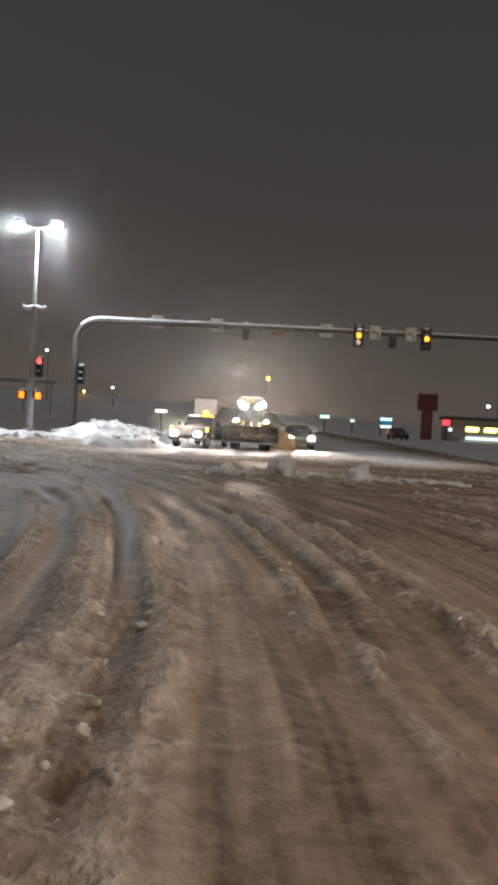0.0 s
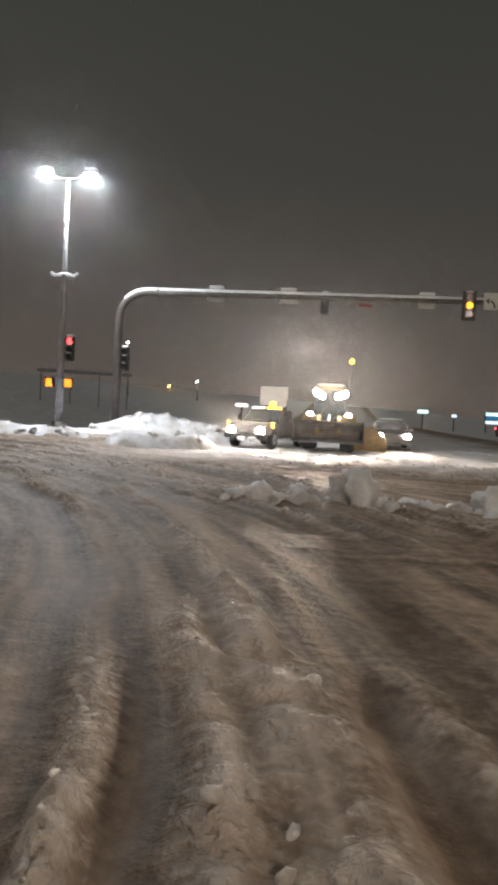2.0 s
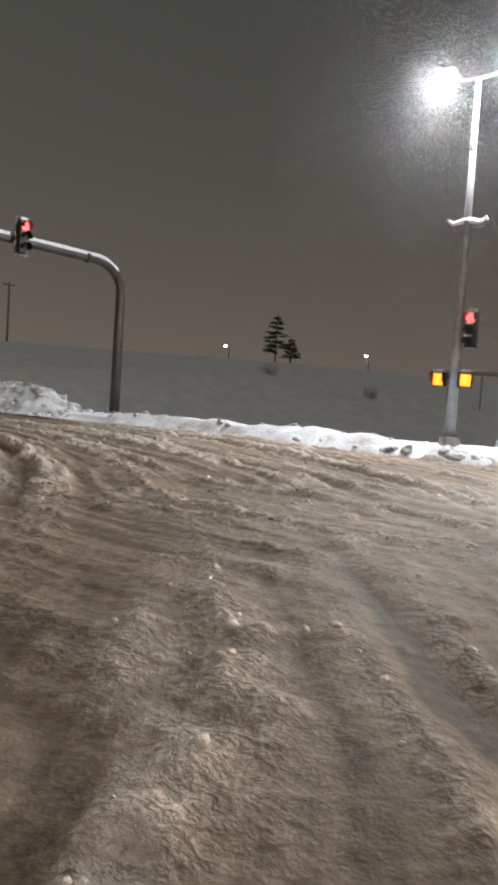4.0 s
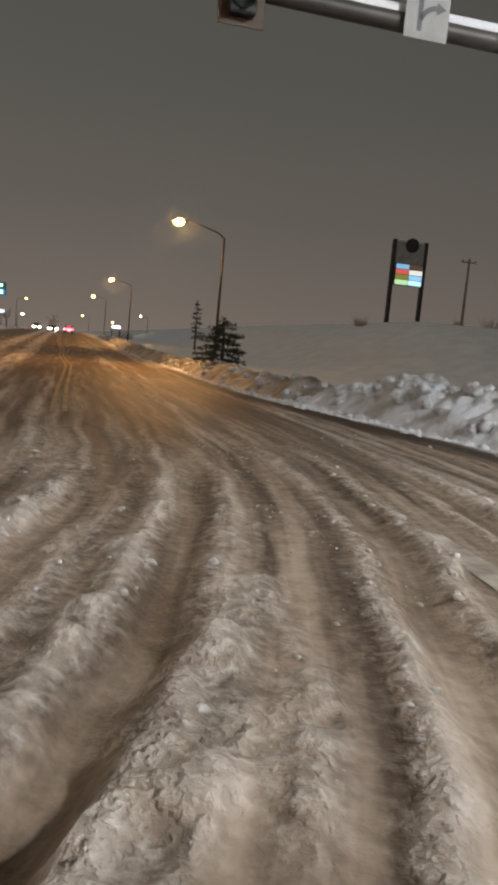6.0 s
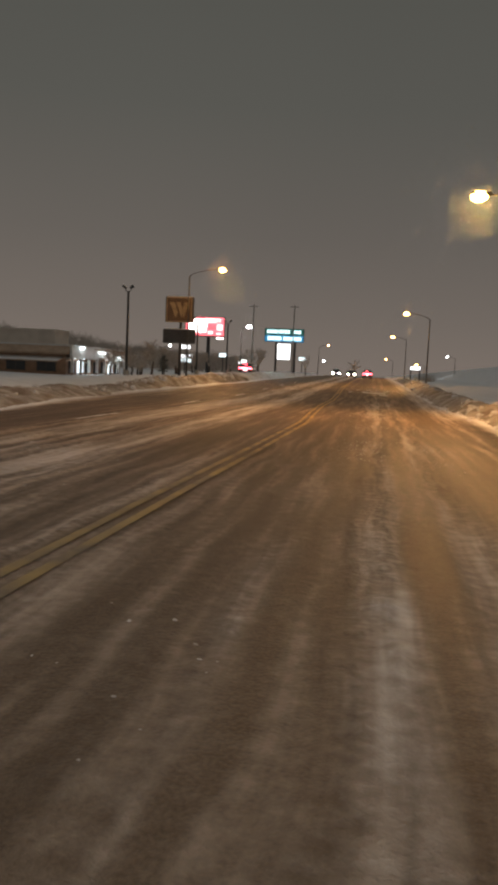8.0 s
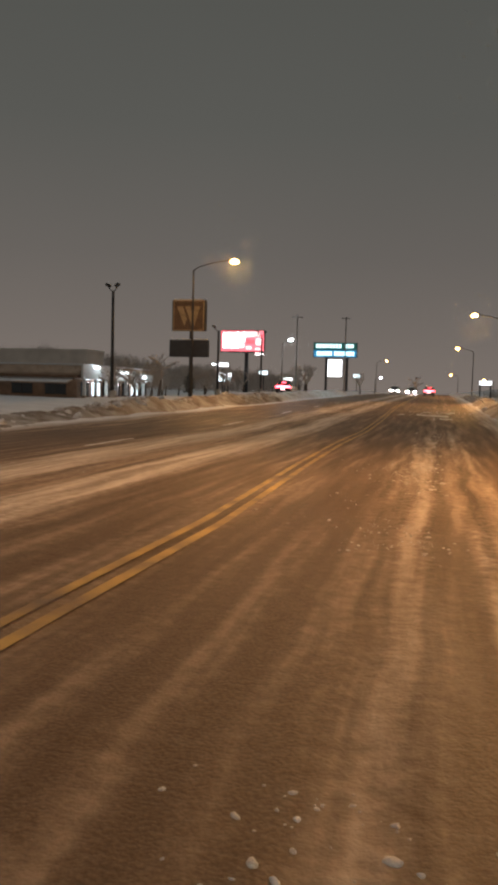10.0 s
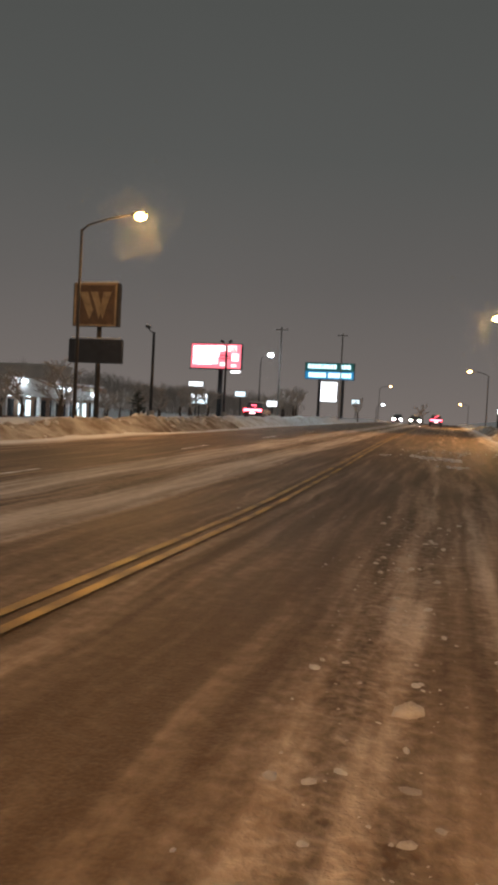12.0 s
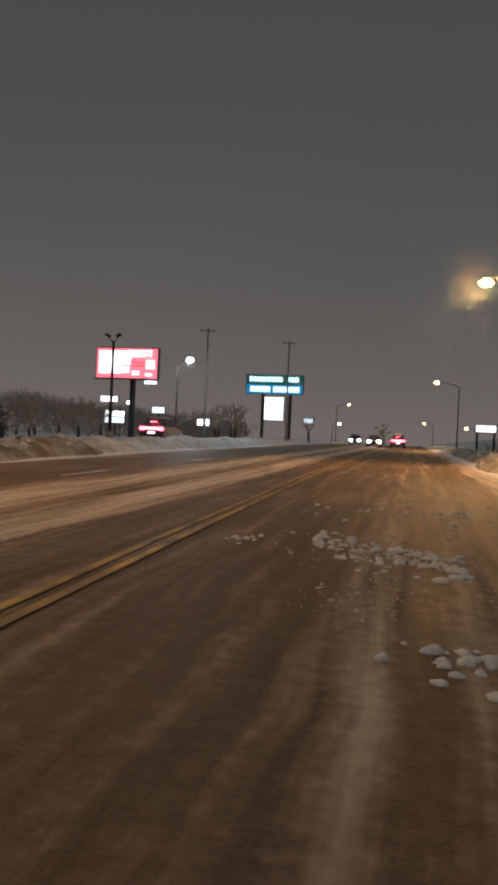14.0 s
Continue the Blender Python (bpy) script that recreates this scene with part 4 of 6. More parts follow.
# second crossing mast: over the lanes that the car turns into
mast_b = mast_arm(pose(39.2, 25.05, land_z(39.2, 25.05), 0, 0, 180), 5.88, 20.5, 1.1, "bronze steel signal mast with red signals over the lanes")
ZB = 5.92
for xx in (29.78, 34.32, 25.2):
    hd = signal_head(mast_b, (39.2 - xx, 0.30, ZB + 0.10), 0, M_DARK, face=1, rear=M_YELLOW, snowy=False)
    part("bracket", boxes((0, 0.2, 0.0, 0.06, 0.3, 0.10)), M_GALV, hd)
sg = sign_plate(mast_b, (39.2 - 32.35, 0.20, ZB + 0.15), 0.64, 0.80, face=1, sheet=M_SIGNDIM)
ink(sg, [[(-0.14, -0.30), (-0.07, -0.30), (-0.07, 0.18), (-0.14, 0.18)], [(-0.21, 0.17), (0.0, 0.17), (-0.105, 0.33)],
         arc_band(0.14, -0.22, 0.24, 90, 165, 0.065), [(0.13, 0.10), (0.13, -0.06), (0.27, 0.02)]])
sg2 = sign_plate(mast_b, (39.2 - 28.55, 0.20, ZB + 0.25), 0.64, 0.80, face=1, sheet=M_SIGNDIM)
ink(sg2, [[(-0.035, -0.14), (0.035, -0.14), (0.035, 0.20), (-0.035, 0.20)], [(-0.12, 0.18), (0.12, 0.18), (0, 0.34)]])
for s_ in (sg, sg2):
    part("bracket", boxes((0, 0.1, -0.12, 0.06, 0.2, 0.10)), M_GALV, s_)
fc = bpy.data.curves.new("wording", "FONT")
fc.body, fc.size, fc.align_x, fc.extrude = "ONLY", 0.21, "CENTER", 0.002
fc.materials.append(M_INK)
word = new("wording", fc)
word.parent = sg2
word.matrix_basis = pose(0, -0.010, -0.34, 90, 0, 0)

# ---- twin-lamp pole on the corner ----
pole = thing("light_pole", pose(39.94, 11.23, land_z(39.94, 11.23)), "tall galvanised light pole with two lit white lamps", "street light")
part("base", disc((0, 0, 0.15), 0.30, 0.30, "z", 20, 0.03), M_CONCRETE, pole)
part("shaft", tube([(0, 0, 0.28), (0, 0, 3.5), (0, 0, 7.0), (0, 0, 10.75)], [0.155, 0.135, 0.105, 0.07], 14), M_GALV, pole, smooth=True)
part("crossarm", tube([(0.0, -0.85, 10.85), (0, -0.3, 10.72), (0, 0.3, 10.72), (0.0, 0.85, 10.85)], 0.045, 10), M_GALV, pole, smooth=True)
for yy in (-0.98, 0.98):
    head = part("luminaire", boxes((0, yy, 10.97, 0.42, 0.62, 0.20), bevel=0.06, seg=2), M_GALV, pole)
    part("diffuser", boxes((-0.06, yy, 10.82, 0.44, 0.56, 0.16), bevel=0.07, seg=2), G_COOL, head, "brightly lit white lens").visible_shadow = False
    part("snow_cap", boxes((0, yy, 11.10, 0.38, 0.56, 0.10), bevel=0.05, seg=2), M_SNOW, head)
    lamp_light("lamp_light", "SPOT", (39.86, 11.23 + yy, 10.80 + land_z(39.94, 11.23)), (34.0, 11.23 + yy * 1.3, 0), P_COOL, COOL, 0.08, 162, 0.4)
    lamp_light("lens_light", "POINT", (39.80, 11.23 + yy, 10.66 + land_z(39.94, 11.23)), (34.0, 11.23, 0), P_COOL * 0.09, COOL, 0.05)
br = part("bracket", tube([(-0.02, -0.62, 6.62), (-0.02, -0.45, 6.48), (-0.02, 0, 6.52), (-0.02, 0.45, 6.48), (-0.02, 0.62, 6.62)], 0.05, 8), M_GALV, pole, "snow-covered cross bracket")
part("snow_load", tube([(-0.02, -0.60, 6.70), (-0.02, -0.42, 6.58), (-0.02, 0, 6.68), (-0.02, 0.42, 6.58), (-0.02, 0.60, 6.70)], [0.07, 0.08, 0.10, 0.08, 0.07], 8), M_SNOW, br)
part("junction_box", boxes((-0.10, 0, 8.75, 0.12, 0.14, 0.22), bevel=0.02), M_GALV, pole)
part("band", disc((0, 0, 3.9), 0.15, 0.10, "z", 14), M_GALV, pole)
hd = signal_head(pole, (-0.05, -0.42, 3.45), 0, M_DARK, face=-1, axis="x", plate=False, scale=0.95)
for zz in (0.3, -0.3):
    part("bracket", boxes((-0.28, 0.06, zz, 0.3, 0.05, 0.05)), M_GALV, hd)
for yy, tw in ((0.45, -90), (-0.33, -60)):
    pd = part("pedestrian_head", boxes((0, 0, 0, 0.40, 0.24, 0.44), bevel=0.03), M_DARK, pole)
    pd.matrix_basis = pose(-0.02, yy, 1.98, 0, 0, tw)
    part("display", boxes((0.0, -0.125, 0, 0.30, 0.02, 0.34), bevel=0.008), G_HAND, pd, "lit orange pedestrian display")
    part("hood", boxes((0, -0.2, 0.20, 0.40, 0.22, 0.02), (-0.19, -0.2, 0.06, 0.02, 0.20, 0.28), (0.19, -0.2, 0.06, 0.02, 0.20, 0.28)), M_BLACK, pd)
    part("bracket", boxes((0.0, 0.16, 0, 0.08, 0.14, 0.08)), M_GALV, pd)
    part("snow_cap", boxes((0, -0.06, 0.26, 0.36, 0.34, 0.08), bevel=0.035, seg=2), M_SNOW, pd)


# added unseen copy of the pole; its lamps stand in for the car's headlights
fill_pole = copy_thing(pole, pose(-9.0, -13.5, land_z(-9.0, -13.5), 0, 0, 180))
tagged(fill_pole, "tall galvanised light pole with two lit white lamps", "street light")
# warm fill spots at the added pole's heads
for yy in (-0.98, 0.98):
    lamp_light("lamp_light", "SPOT", (-8.92, -13.5 + yy, 10.80), (1.0, -8.5 + yy, 0), P_COOL * 1.6, HEAD, 0.08, 162, 0.4)


# ---- sodium street lamps along the road ----
def cobra_lamp(px, py, hx, hz, group, color_mat=G_SODIUM, color=SODIUM, watts=None, label="slender steel street lamp with a lit sodium head"):
    z0 = land_z(px, py)
    ob = thing("street_lamp", pose(px, py, z0), label, "street light", group)
    d = hx - px
    top = hz - z0
    part("base", disc((0, 0, 0.1), 0.2, 0.4, "z", 16, 0.02), M_GALV, ob)
    part("shaft", tube([(0, 0, 0.2), (0, 0, top * 0.5), (0, 0, top - 0.55)], [0.085, 0.07, 0.055], 12), M_STEEL, ob, smooth=True)
    part("arm", tube([(0, 0, top - 0.62), (d * 0.12, 0, top - 0.36), (d * 0.5, 0, top - 0.10), (d * 0.88, 0, top + 0.04)], [0.045, 0.04, 0.036, 0.03], 10), M_STEEL, ob, smooth=True)
    s = 1 if d > 0 else -1
    bm = boxes((d, 0, top + 0.04, 0.74, 0.30, 0.16), bevel=0.06, seg=2)
    for v in bm.verts:
        v.co.y *= 1 - 0.35 * max(0, (d - v.co.x) * s / 0.37)
    head = part("lamp_head", bm, M_STEEL, ob)
    bowl = bmesh.new()
    bmesh.ops.create_uvsphere(bowl, u_segments=16, v_segments=8, radius=1, matrix=Matrix.Translation((d + s * 0.06, 0, top - 0.04)) @ Matrix.Diagonal((0.29, 0.18, 0.18, 1)))
    part("lens", bowl, color_mat, head, "glowing refractor bowl", True).visible_shadow = False
    part("snow_cap", boxes((d, 0, top + 0.13, 0.60, 0.24, 0.07), bevel=0.03, seg=2), M_SNOW, head)
    lamp_light("lamp_light", "SPOT", (hx + s * 0.06, py, hz - 0.10), (hx + s * 5.5, py, 0), (watts or P_SODIUM), color, 0.07, 132, 0.85, 2.8)
    if group == LAMPS and py < 115:
        lamp_light("bowl_light", "POINT", (hx + s * 0.06, py, hz - 0.16), (hx, py, 0), P_SODIUM * 0.16, color, 0.05)
    return ob


LAMPS = "street lamps along the road"
for px, py, hx, hz in ((35.45, 54.5, 33.07, 7.62), (34.95, 109.9, 32.56, 8.30), (34.4, 165.0, 32.02, 8.75), (34.0, 275.0, 31.9, 7.4), (14.0, 90.0, 16.72, 9.75), (13.0, 240.4, 15.5, 9.85)):
    cobra_lamp(px, py, hx, hz, LAMPS, watts=P_SODIUM if px > 30 else P_SODIUM * 0.5)
cobra_lamp(9.0, 142.1, 10.05, 8.30, "white lamps", G_COOL, (0.75, 1.0, 0.92), 500, "steel lamp post with a lit cold white head")
cobra_lamp(-20.0, 200.0, -18.6, 6.9, "white lamps", G_FARLAMP, (0.9, 1.0, 0.95), 250, "distant lamp post with a lit cold white head")
cobra_lamp(15.0, 215.0, 16.2, 5.0, "white lamps", G_FARLAMP, (0.9, 0.97, 1.0), 250, "distant lamp post with a lit cold white head")
cobra_lamp(41.0, 222.5, 39.0, 5.14, "far lamps")
cobra_lamp(50.0, 240.0, 48.0, 8.0, "white lamps", G_FARLAMP, (0.9, 0.97, 1.0), 150, "distant lamp post with a lit cold white head")
cobra_lamp(129.0, 33.6, 127.8, 11.3, "white lamps", G_FARLAMP, (0.9, 0.97, 1.0), 8, "distant lamp post with a lit cold white head")
cobra_lamp(163.5, 34.4, 162.6, 5.6, "far lamps", watts=20)
cobra_lamp(150.0, 26.0, 149.2, 6.3, "white lamps", G_FARLAMP, (0.7, 1.0, 0.9), 15, "distant lamp post with a lit cold white head")
cobra_lamp(120.0, 85.0, 119.0, 9.0, "white lamps", G_FARLAMP, (0.9, 0.97, 1.0), 20, "distant lamp post with a lit cold white head")
cobra_lamp(135.0, 66.0, 134.0, 8.8, "white lamps", G_FARLAMP, (0.9, 0.97, 1.0), 20, "distant lamp post with a lit cold white head")


# ---- unlit flood poles by the car park ----
def flood_pole(x, y, top, heads, label):
    z0 = land_z(x, y)
    ob = thing("flood_pole", pose(x, y, z0), label, "light pole", "flood poles by the car park")
    h = top - z0
    part("base", disc((0, 0, 0.25), 0.25, 0.5, "z", 16, 0.02), M_CONCRETE, ob)
    part("shaft", tube([(0, 0, 0.4), (0, 0, h * 0.5), (0, 0, h)], [0.11, 0.10, 0.085], 10), M_DARK, ob, smooth=True)
    for dx, tilt in heads:
        part("arm", tube([(0, 0, h - 0.05), (dx * 0.55, 0, h + 0.06), (dx, 0, h + 0.30)], 0.035, 8), M_DARK, ob, smooth=True)
        fl = part("flood_head", boxes((0, 0, 0, 0.34, 0.30, 0.16), bevel=0.04, seg=2), M_DARK, ob)
        fl.matrix_basis = pose(dx, 0, h + 0.36, 0, tilt, 0)
        part("lens", boxes((0, -0.02, -0.085, 0.27, 0.23, 0.02)), M_GLASS, fl)
        part("snow_cap", boxes((0, 0, 0.09, 0.30, 0.26, 0.05), bevel=0.022, seg=2), M_SNOW, fl)


flood_pole(9.95, 86.4, 7.40, ((-0.34, 25), (0.28, -25)), "dark steel pole with two unlit flood heads")
flood_pole(10.9, 106.2, 6.55, ((-0.42, 25),), "dark steel pole with one unlit flood head")
flood_pole(10.6, 123.6, 7.45, ((-0.4, 25), (0.35, -25)), "dark steel pole with two unlit flood heads")


# ---- roadside signs ----
ws = thing("pole_sign", pose(11.45, 97.2, land_z(11.45, 97.2)), "unlit square brown sign over a dark board on one pole", "sign")
zb = land_z(11.45, 97.2)
part("pole", tube([(0, 0, 0), (0, 0, 8.0 - zb)], [0.14, 0.12], 12), M_STEEL, ws, smooth=True)
cab = part("sign_box", boxes((-0.08, -0.22, 6.92 - zb, 2.66, 0.42, 2.30), bevel=0.03), M_STEEL, ws)
part("face", boxes((-0.08, -0.435, 6.92 - zb, 2.46, 0.02, 2.10), bevel=0.006), M_SIGNBROWN, cab, "brown sign face")
for pts in ([(-0.95, 0.68), (-0.45, 0.68), (-0.12, -0.30), (-0.32, -0.78)], [(-0.30, 0.68), (0.12, 0.68), (0.42, -0.25), (0.22, -0.78), (0.02, -0.10)], [(0.45, 0.68), (0.92, 0.68), (0.46, -0.78), (0.30, -0.35)]):
    part("emblem", flat_poly([(px - 0.08, pz + 6.92 - zb) for px, pz in pts], -0.447), M_SIGNCREAM, cab, "cream slanted stroke of the emblem")
for a in ((-1.27, 6.92, 0.10, 2.2), (1.11, 6.92, 0.10, 2.2)):
    part("trim", boxes((a[0], -0.45, a[1] - zb, a[2], 0.03, a[3])), M_SIGNCREAM, cab)
for zz in (8.02, 5.82):
    part("trim", boxes((-0.08, -0.45, zz - zb, 2.5, 0.03, 0.10)), M_SIGNCREAM, cab)
bd = part("message_board", boxes((-0.05, -0.22, 4.45 - zb, 3.10, 0.34, 1.28), bevel=0.03), M_DARK, ws, "dark unlit message board")
for k in range(3):
    part("rail", boxes((-0.05, -0.40, 4.05 + 0.4 * k - zb, 3.0, 0.02, 0.03)), M_BLACK, bd)
part("snow_cap", boxes((-0.08, -0.22, 8.12 - zb, 2.5, 0.36, 0.10), bevel=0.045, seg=2), M_SNOW, ws)
part("snow_cap", boxes((-0.05, -0.22, 5.13 - zb, 2.9, 0.28, 0.08), bevel=0.035, seg=2), M_SNOW, ws)

# the lit billboard
zb = land_z(2.0, 148.0)
bb = thing("billboard", pose(1.9, 148.0, zb), "lit red and white billboard on a single steel column", "billboard")
part("column", tube([(0.6, 0, 0), (0.6, 0, 6.9 - zb)], [0.32, 0.28], 14), M_DARK, bb, smooth=True)
cab = part("sign_box", boxes((0, 0, 8.42 - zb, 6.5, 0.6, 3.1), bevel=0.04), M_DARK, bb)
part("face", boxes((0, -0.31, 8.42 - zb, 6.3, 0.03, 2.9)), G_BB_RED, cab, "glowing red face")
for px, pz, w, h, mt in ((-1.75, 0.10, 2.3, 2.2, G_BB_WHITE), (-0.15, 0.55, 1.1, 1.3, G_BB_WHITE), (-0.25, -0.62, 1.1, 0.7, G_BB_PINK), (1.3, 0.95, 2.6, 0.7, G_BB_PINK), (2.45, -0.10, 0.9, 0.9, G_BB_PINK), (0.95, -0.95, 0.8, 0.42, G_BB_PINK), (2.3, -1.1, 0.7, 0.28, G_BB_PINK)):
    part("picture_block", boxes((px, -0.335, 8.42 + pz - zb, w, 0.02, h), bevel=0.009), mt, cab)
for px, pz, w in ((0.75, 0.10, 0.9), (1.55, 0.02, 0.5), (1.25, -0.25, 1.3), (1.5, 0.78, 0.5), (2.2, 0.70, 0.7), (1.9, 1.05, 0.9), (2.35, 0.92, 0.4)):
    part("lettering_bar", boxes((px, -0.352, 8.42 + pz - zb, w, 0.02, 0.10), bevel=0.006), M_INK, cab)
part("catwalk", boxes((0, -0.7, 6.80 - zb, 6.4, 0.7, 0.06)), M_DARK, bb)
for xx in (-2.4, 0.0, 2.4):
    part("lamp", boxes((xx, -1.1, 6.86 - zb, 0.5, 0.22, 0.14), bevel=0.04), M_GALV, bb)
part("lit_plate", boxes((2.55, -0.33, 6.58 - zb, 1.2, 0.04, 0.24), bevel=0.01), G_BB_WHITE, bb, "small lit name plate without wording")

# the lit furniture-shop sign: its wording is a brand name, shown as plain bars
zb = land_z(11.0, 178.6)
fs = thing("pylon_sign", pose(10.95, 178.6, zb), "lit green and blue shop sign on two dark posts", "sign")
for xx in (-1.55, 2.2):
    part("post", boxes((xx, 0, 3.9 - zb / 2, 0.42, 0.42, 7.8 - zb), bevel=0.03), M_DARK, fs)
cab = part("sign_box", boxes((0, 0, 9.0 - zb, 7.9, 0.6, 2.65), bevel=0.04), M_DARK, fs)
part("face", boxes((0, -0.315, 9.66 - zb, 7.7, 0.03, 1.25)), G_SIGN_GREEN, cab, "dark green lit face")
part("face", boxes((0, -0.315, 8.36 - zb, 7.7, 0.03, 1.25)), G_SIGN_BLUE, cab, "blue lit face")
xx = -3.45
for wbar in (0.42, 0.42, 0.42, 0.42, 0.2, 0.42, 0.42, 0.42, 0.42, -0.5, 0.42, 0.42, 0.5):
    if wbar > 0:
        part("lettering_bar", boxes((xx + wbar / 2, -0.34, 9.70 - zb, wbar, 0.02, 0.66), bevel=0.009), G_SIGN_TEXT, cab)
        xx += wbar + 0.12
    else:
        xx -= wbar
xx = -3.3
for wbar in (0.42, 0.38, 0.42, 0.38, 0.38, 0.38, -0.35, 0.48, 0.38, 0.36, 0.36, 0.36, 0.36, 0.36, 0.36):
    if wbar > 0:
        part("lettering_bar", boxes((xx + wbar / 2, -0.34, 8.36 - zb, wbar, 0.02, 0.74), bevel=0.009), G_SIGN_TEXT, cab)
        xx += wbar + 0.075
    else:
        xx -= wbar
pn = part("panel", boxes((0.05, -0.1, 5.75 - zb, 2.7, 0.4, 3.2), bevel=0.03), M_DARK, fs)
part("face", boxes((0.05, -0.315, 5.75 - zb, 2.55, 0.03, 3.05)), G_SIGN_WHITE, pn, "glowing white panel")
for k, w in enumerate((1.3, 0.9, 1.6)):
    part("picture_block", boxes((-0.3, -0.335, 6.7 - 0.5 * k - zb, w * 0.5, 0.02, 0.16)), G_SIGN_BLUE, pn)

# the colourful board on the hill
zb = land_z(56.3, 77.5)
ls = thing("display_board", pose(56.35, 77.5, zb), "two-post roadside board with a lit multicoloured display", "sign")
for xx in (-1.5, 1.45):
    part("post", boxes((xx, 0, 3.35, 0.34, 0.34, 7.4), bevel=0.03), M_DARK, ls)
pn = part("panel", boxes((0.05, 0, 10.95 - zb, 2.5, 0.3, 1.9), bevel=0.03), M_PANEL, ls, "grey unlit upper panel")
part("emblem", disc((0.1, -0.18, 11.65 - zb), 0.62, 0.12, "y", 28, 0.02), M_DARK, pn, "round dark emblem")
sc = part("screen", boxes((0.05, 0, 9.12 - zb, 2.7, 0.34, 1.85), bevel=0.03), M_DARK, ls)
for k in range(8):
    part("tile", boxes((0.05 + (-0.64 if k % 2 == 0 else 0.64), -0.18, 9.80 - 0.45 * (k // 2) - zb, 1.22, 0.02, 0.40), bevel=0.008), G_LEDS[k], sc)
part("snow_cap", boxes((0.05, 0, 11.95 - zb, 2.4, 0.26, 0.10), bevel=0.045, seg=2), M_SNOW, ls)


def small_lit_sign(x, y, z, w, h, label, mats, posts=1):
    z0 = land_z(x, y)
    ob = thing("lit_sign", pose(x, y, z0), label, "sign", "distant lit signs")
    for k in range(posts):
        xx = 0 if posts == 1 else (-w * 0.4 + w * 0.8 * k)
        part("post", tube([(xx, 0, 0), (xx, 0, z - z0 - h * 0.4)], 0.09, 8), M_DARK, ob)
    bx = part("sign_box", boxes((0, 0, z - z0, w, 0.3, h), bevel=0.03), M_DARK, ob)
    n = len(mats)
    for k, mt in enumerate(mats):
        part("face", boxes((0, -0.16, z - z0 + h * (0.5 - (k + 0.5) / n), w * 0.9, 0.03, h * 0.82 / n)), mt, bx)
    return ob


small_lit_sign(-3.7, 157.0, 5.3, 2.2, 0.7, "small lit white shop sign on a post", (G_SIGN_WHITE,))
small_lit_sign(-4.2, 160.0, 3.4, 2.6, 1.5, "lit white price board on a post", (G_SIGN_WHITE, G_SHOP))
small_lit_sign(5.6, 163.0, 3.2, 1.6, 0.9, "small lit white shop sign on a post", (G_SIGN_WHITE,))
small_lit_sign(4.6, 150.0, 4.0, 1.4, 0.7, "small lit white shop sign on a post", (G_SHOP,))
small_lit_sign(12.0, 205.0, 5.0, 1.6, 0.9, "small lit white shop sign on a post", (G_SHOP,))
small_lit_sign(34.9, 135.2, 2.95, 1.5, 0.55, "low white board on two posts by the bank", (G_SIGN_WHITE,), 2)


def far_sign(x, y, z, w, h, label, mats, posts=1):
    ob = small_lit_sign(x, y, z, w, h, label, mats, posts)
    ob.rotation_mode = "XYZ"
    ob.matrix_world = pose(x, y, land_z(x, y), 0, 0, -90)
    return ob


far_sign(116.5, -22.0, 1.9, 2.0, 1.7, "distant lit pale blue shop sign", (G_SIGN_TEXT, G_SIGN_BLUE, G_SHOP), 2)
far_sign(116.3, -12.5, 2.4, 1.6, 0.6, "distant lit pale blue shop sign", (G_SIGN_TEXT,))
far_sign(116.4, -16.8, 2.0, 0.8, 0.5, "distant lit white shop sign", (G_SHOP,))
far_sign(95.7, 10.4, 1.9, 1.6, 0.45, "distant lit white shop sign", (G_SIGN_WHITE,))

rs = thing("pylon_sign", pose(104.7, -25.4, land_z(104.7, -25.4), 0, 0, -90), "unlit red board on a broad red column", "sign")
part("column", boxes((0, 0, 2.0, 1.5, 0.5, 4.1), bevel=0.04), M_REDSIGN, rs)
part("sign_box", boxes((0, 0, 5.2, 2.7, 0.6, 2.3), bevel=0.05), M_REDSIGN, rs)
part("snow_cap", boxes((0, 0, 6.40, 2.5, 0.5, 0.12), bevel=0.05, seg=2), M_SNOW, rs)


# ---- vehicles: the front looks along the local +y ----
def wheel(parent, x, y, r, w, mud=False):
    t = part("tyre", disc((0, 0, 0), r, w, "x", 24, r * 0.09), M_TYRE, parent)
    t.matrix_basis = pose(x, y, r)
    s = 1 if x > 0 else -1
    rim = part("rim", disc((s * w * 0.46, 0, 0), r * 0.58, w * 0.12, "x", 18, 0.01), M_RIM, t)
    part("hub", disc((s * w * 0.52, 0, 0), r * 0.17, w * 0.10, "x", 12), M_DARK, rim)
    return t


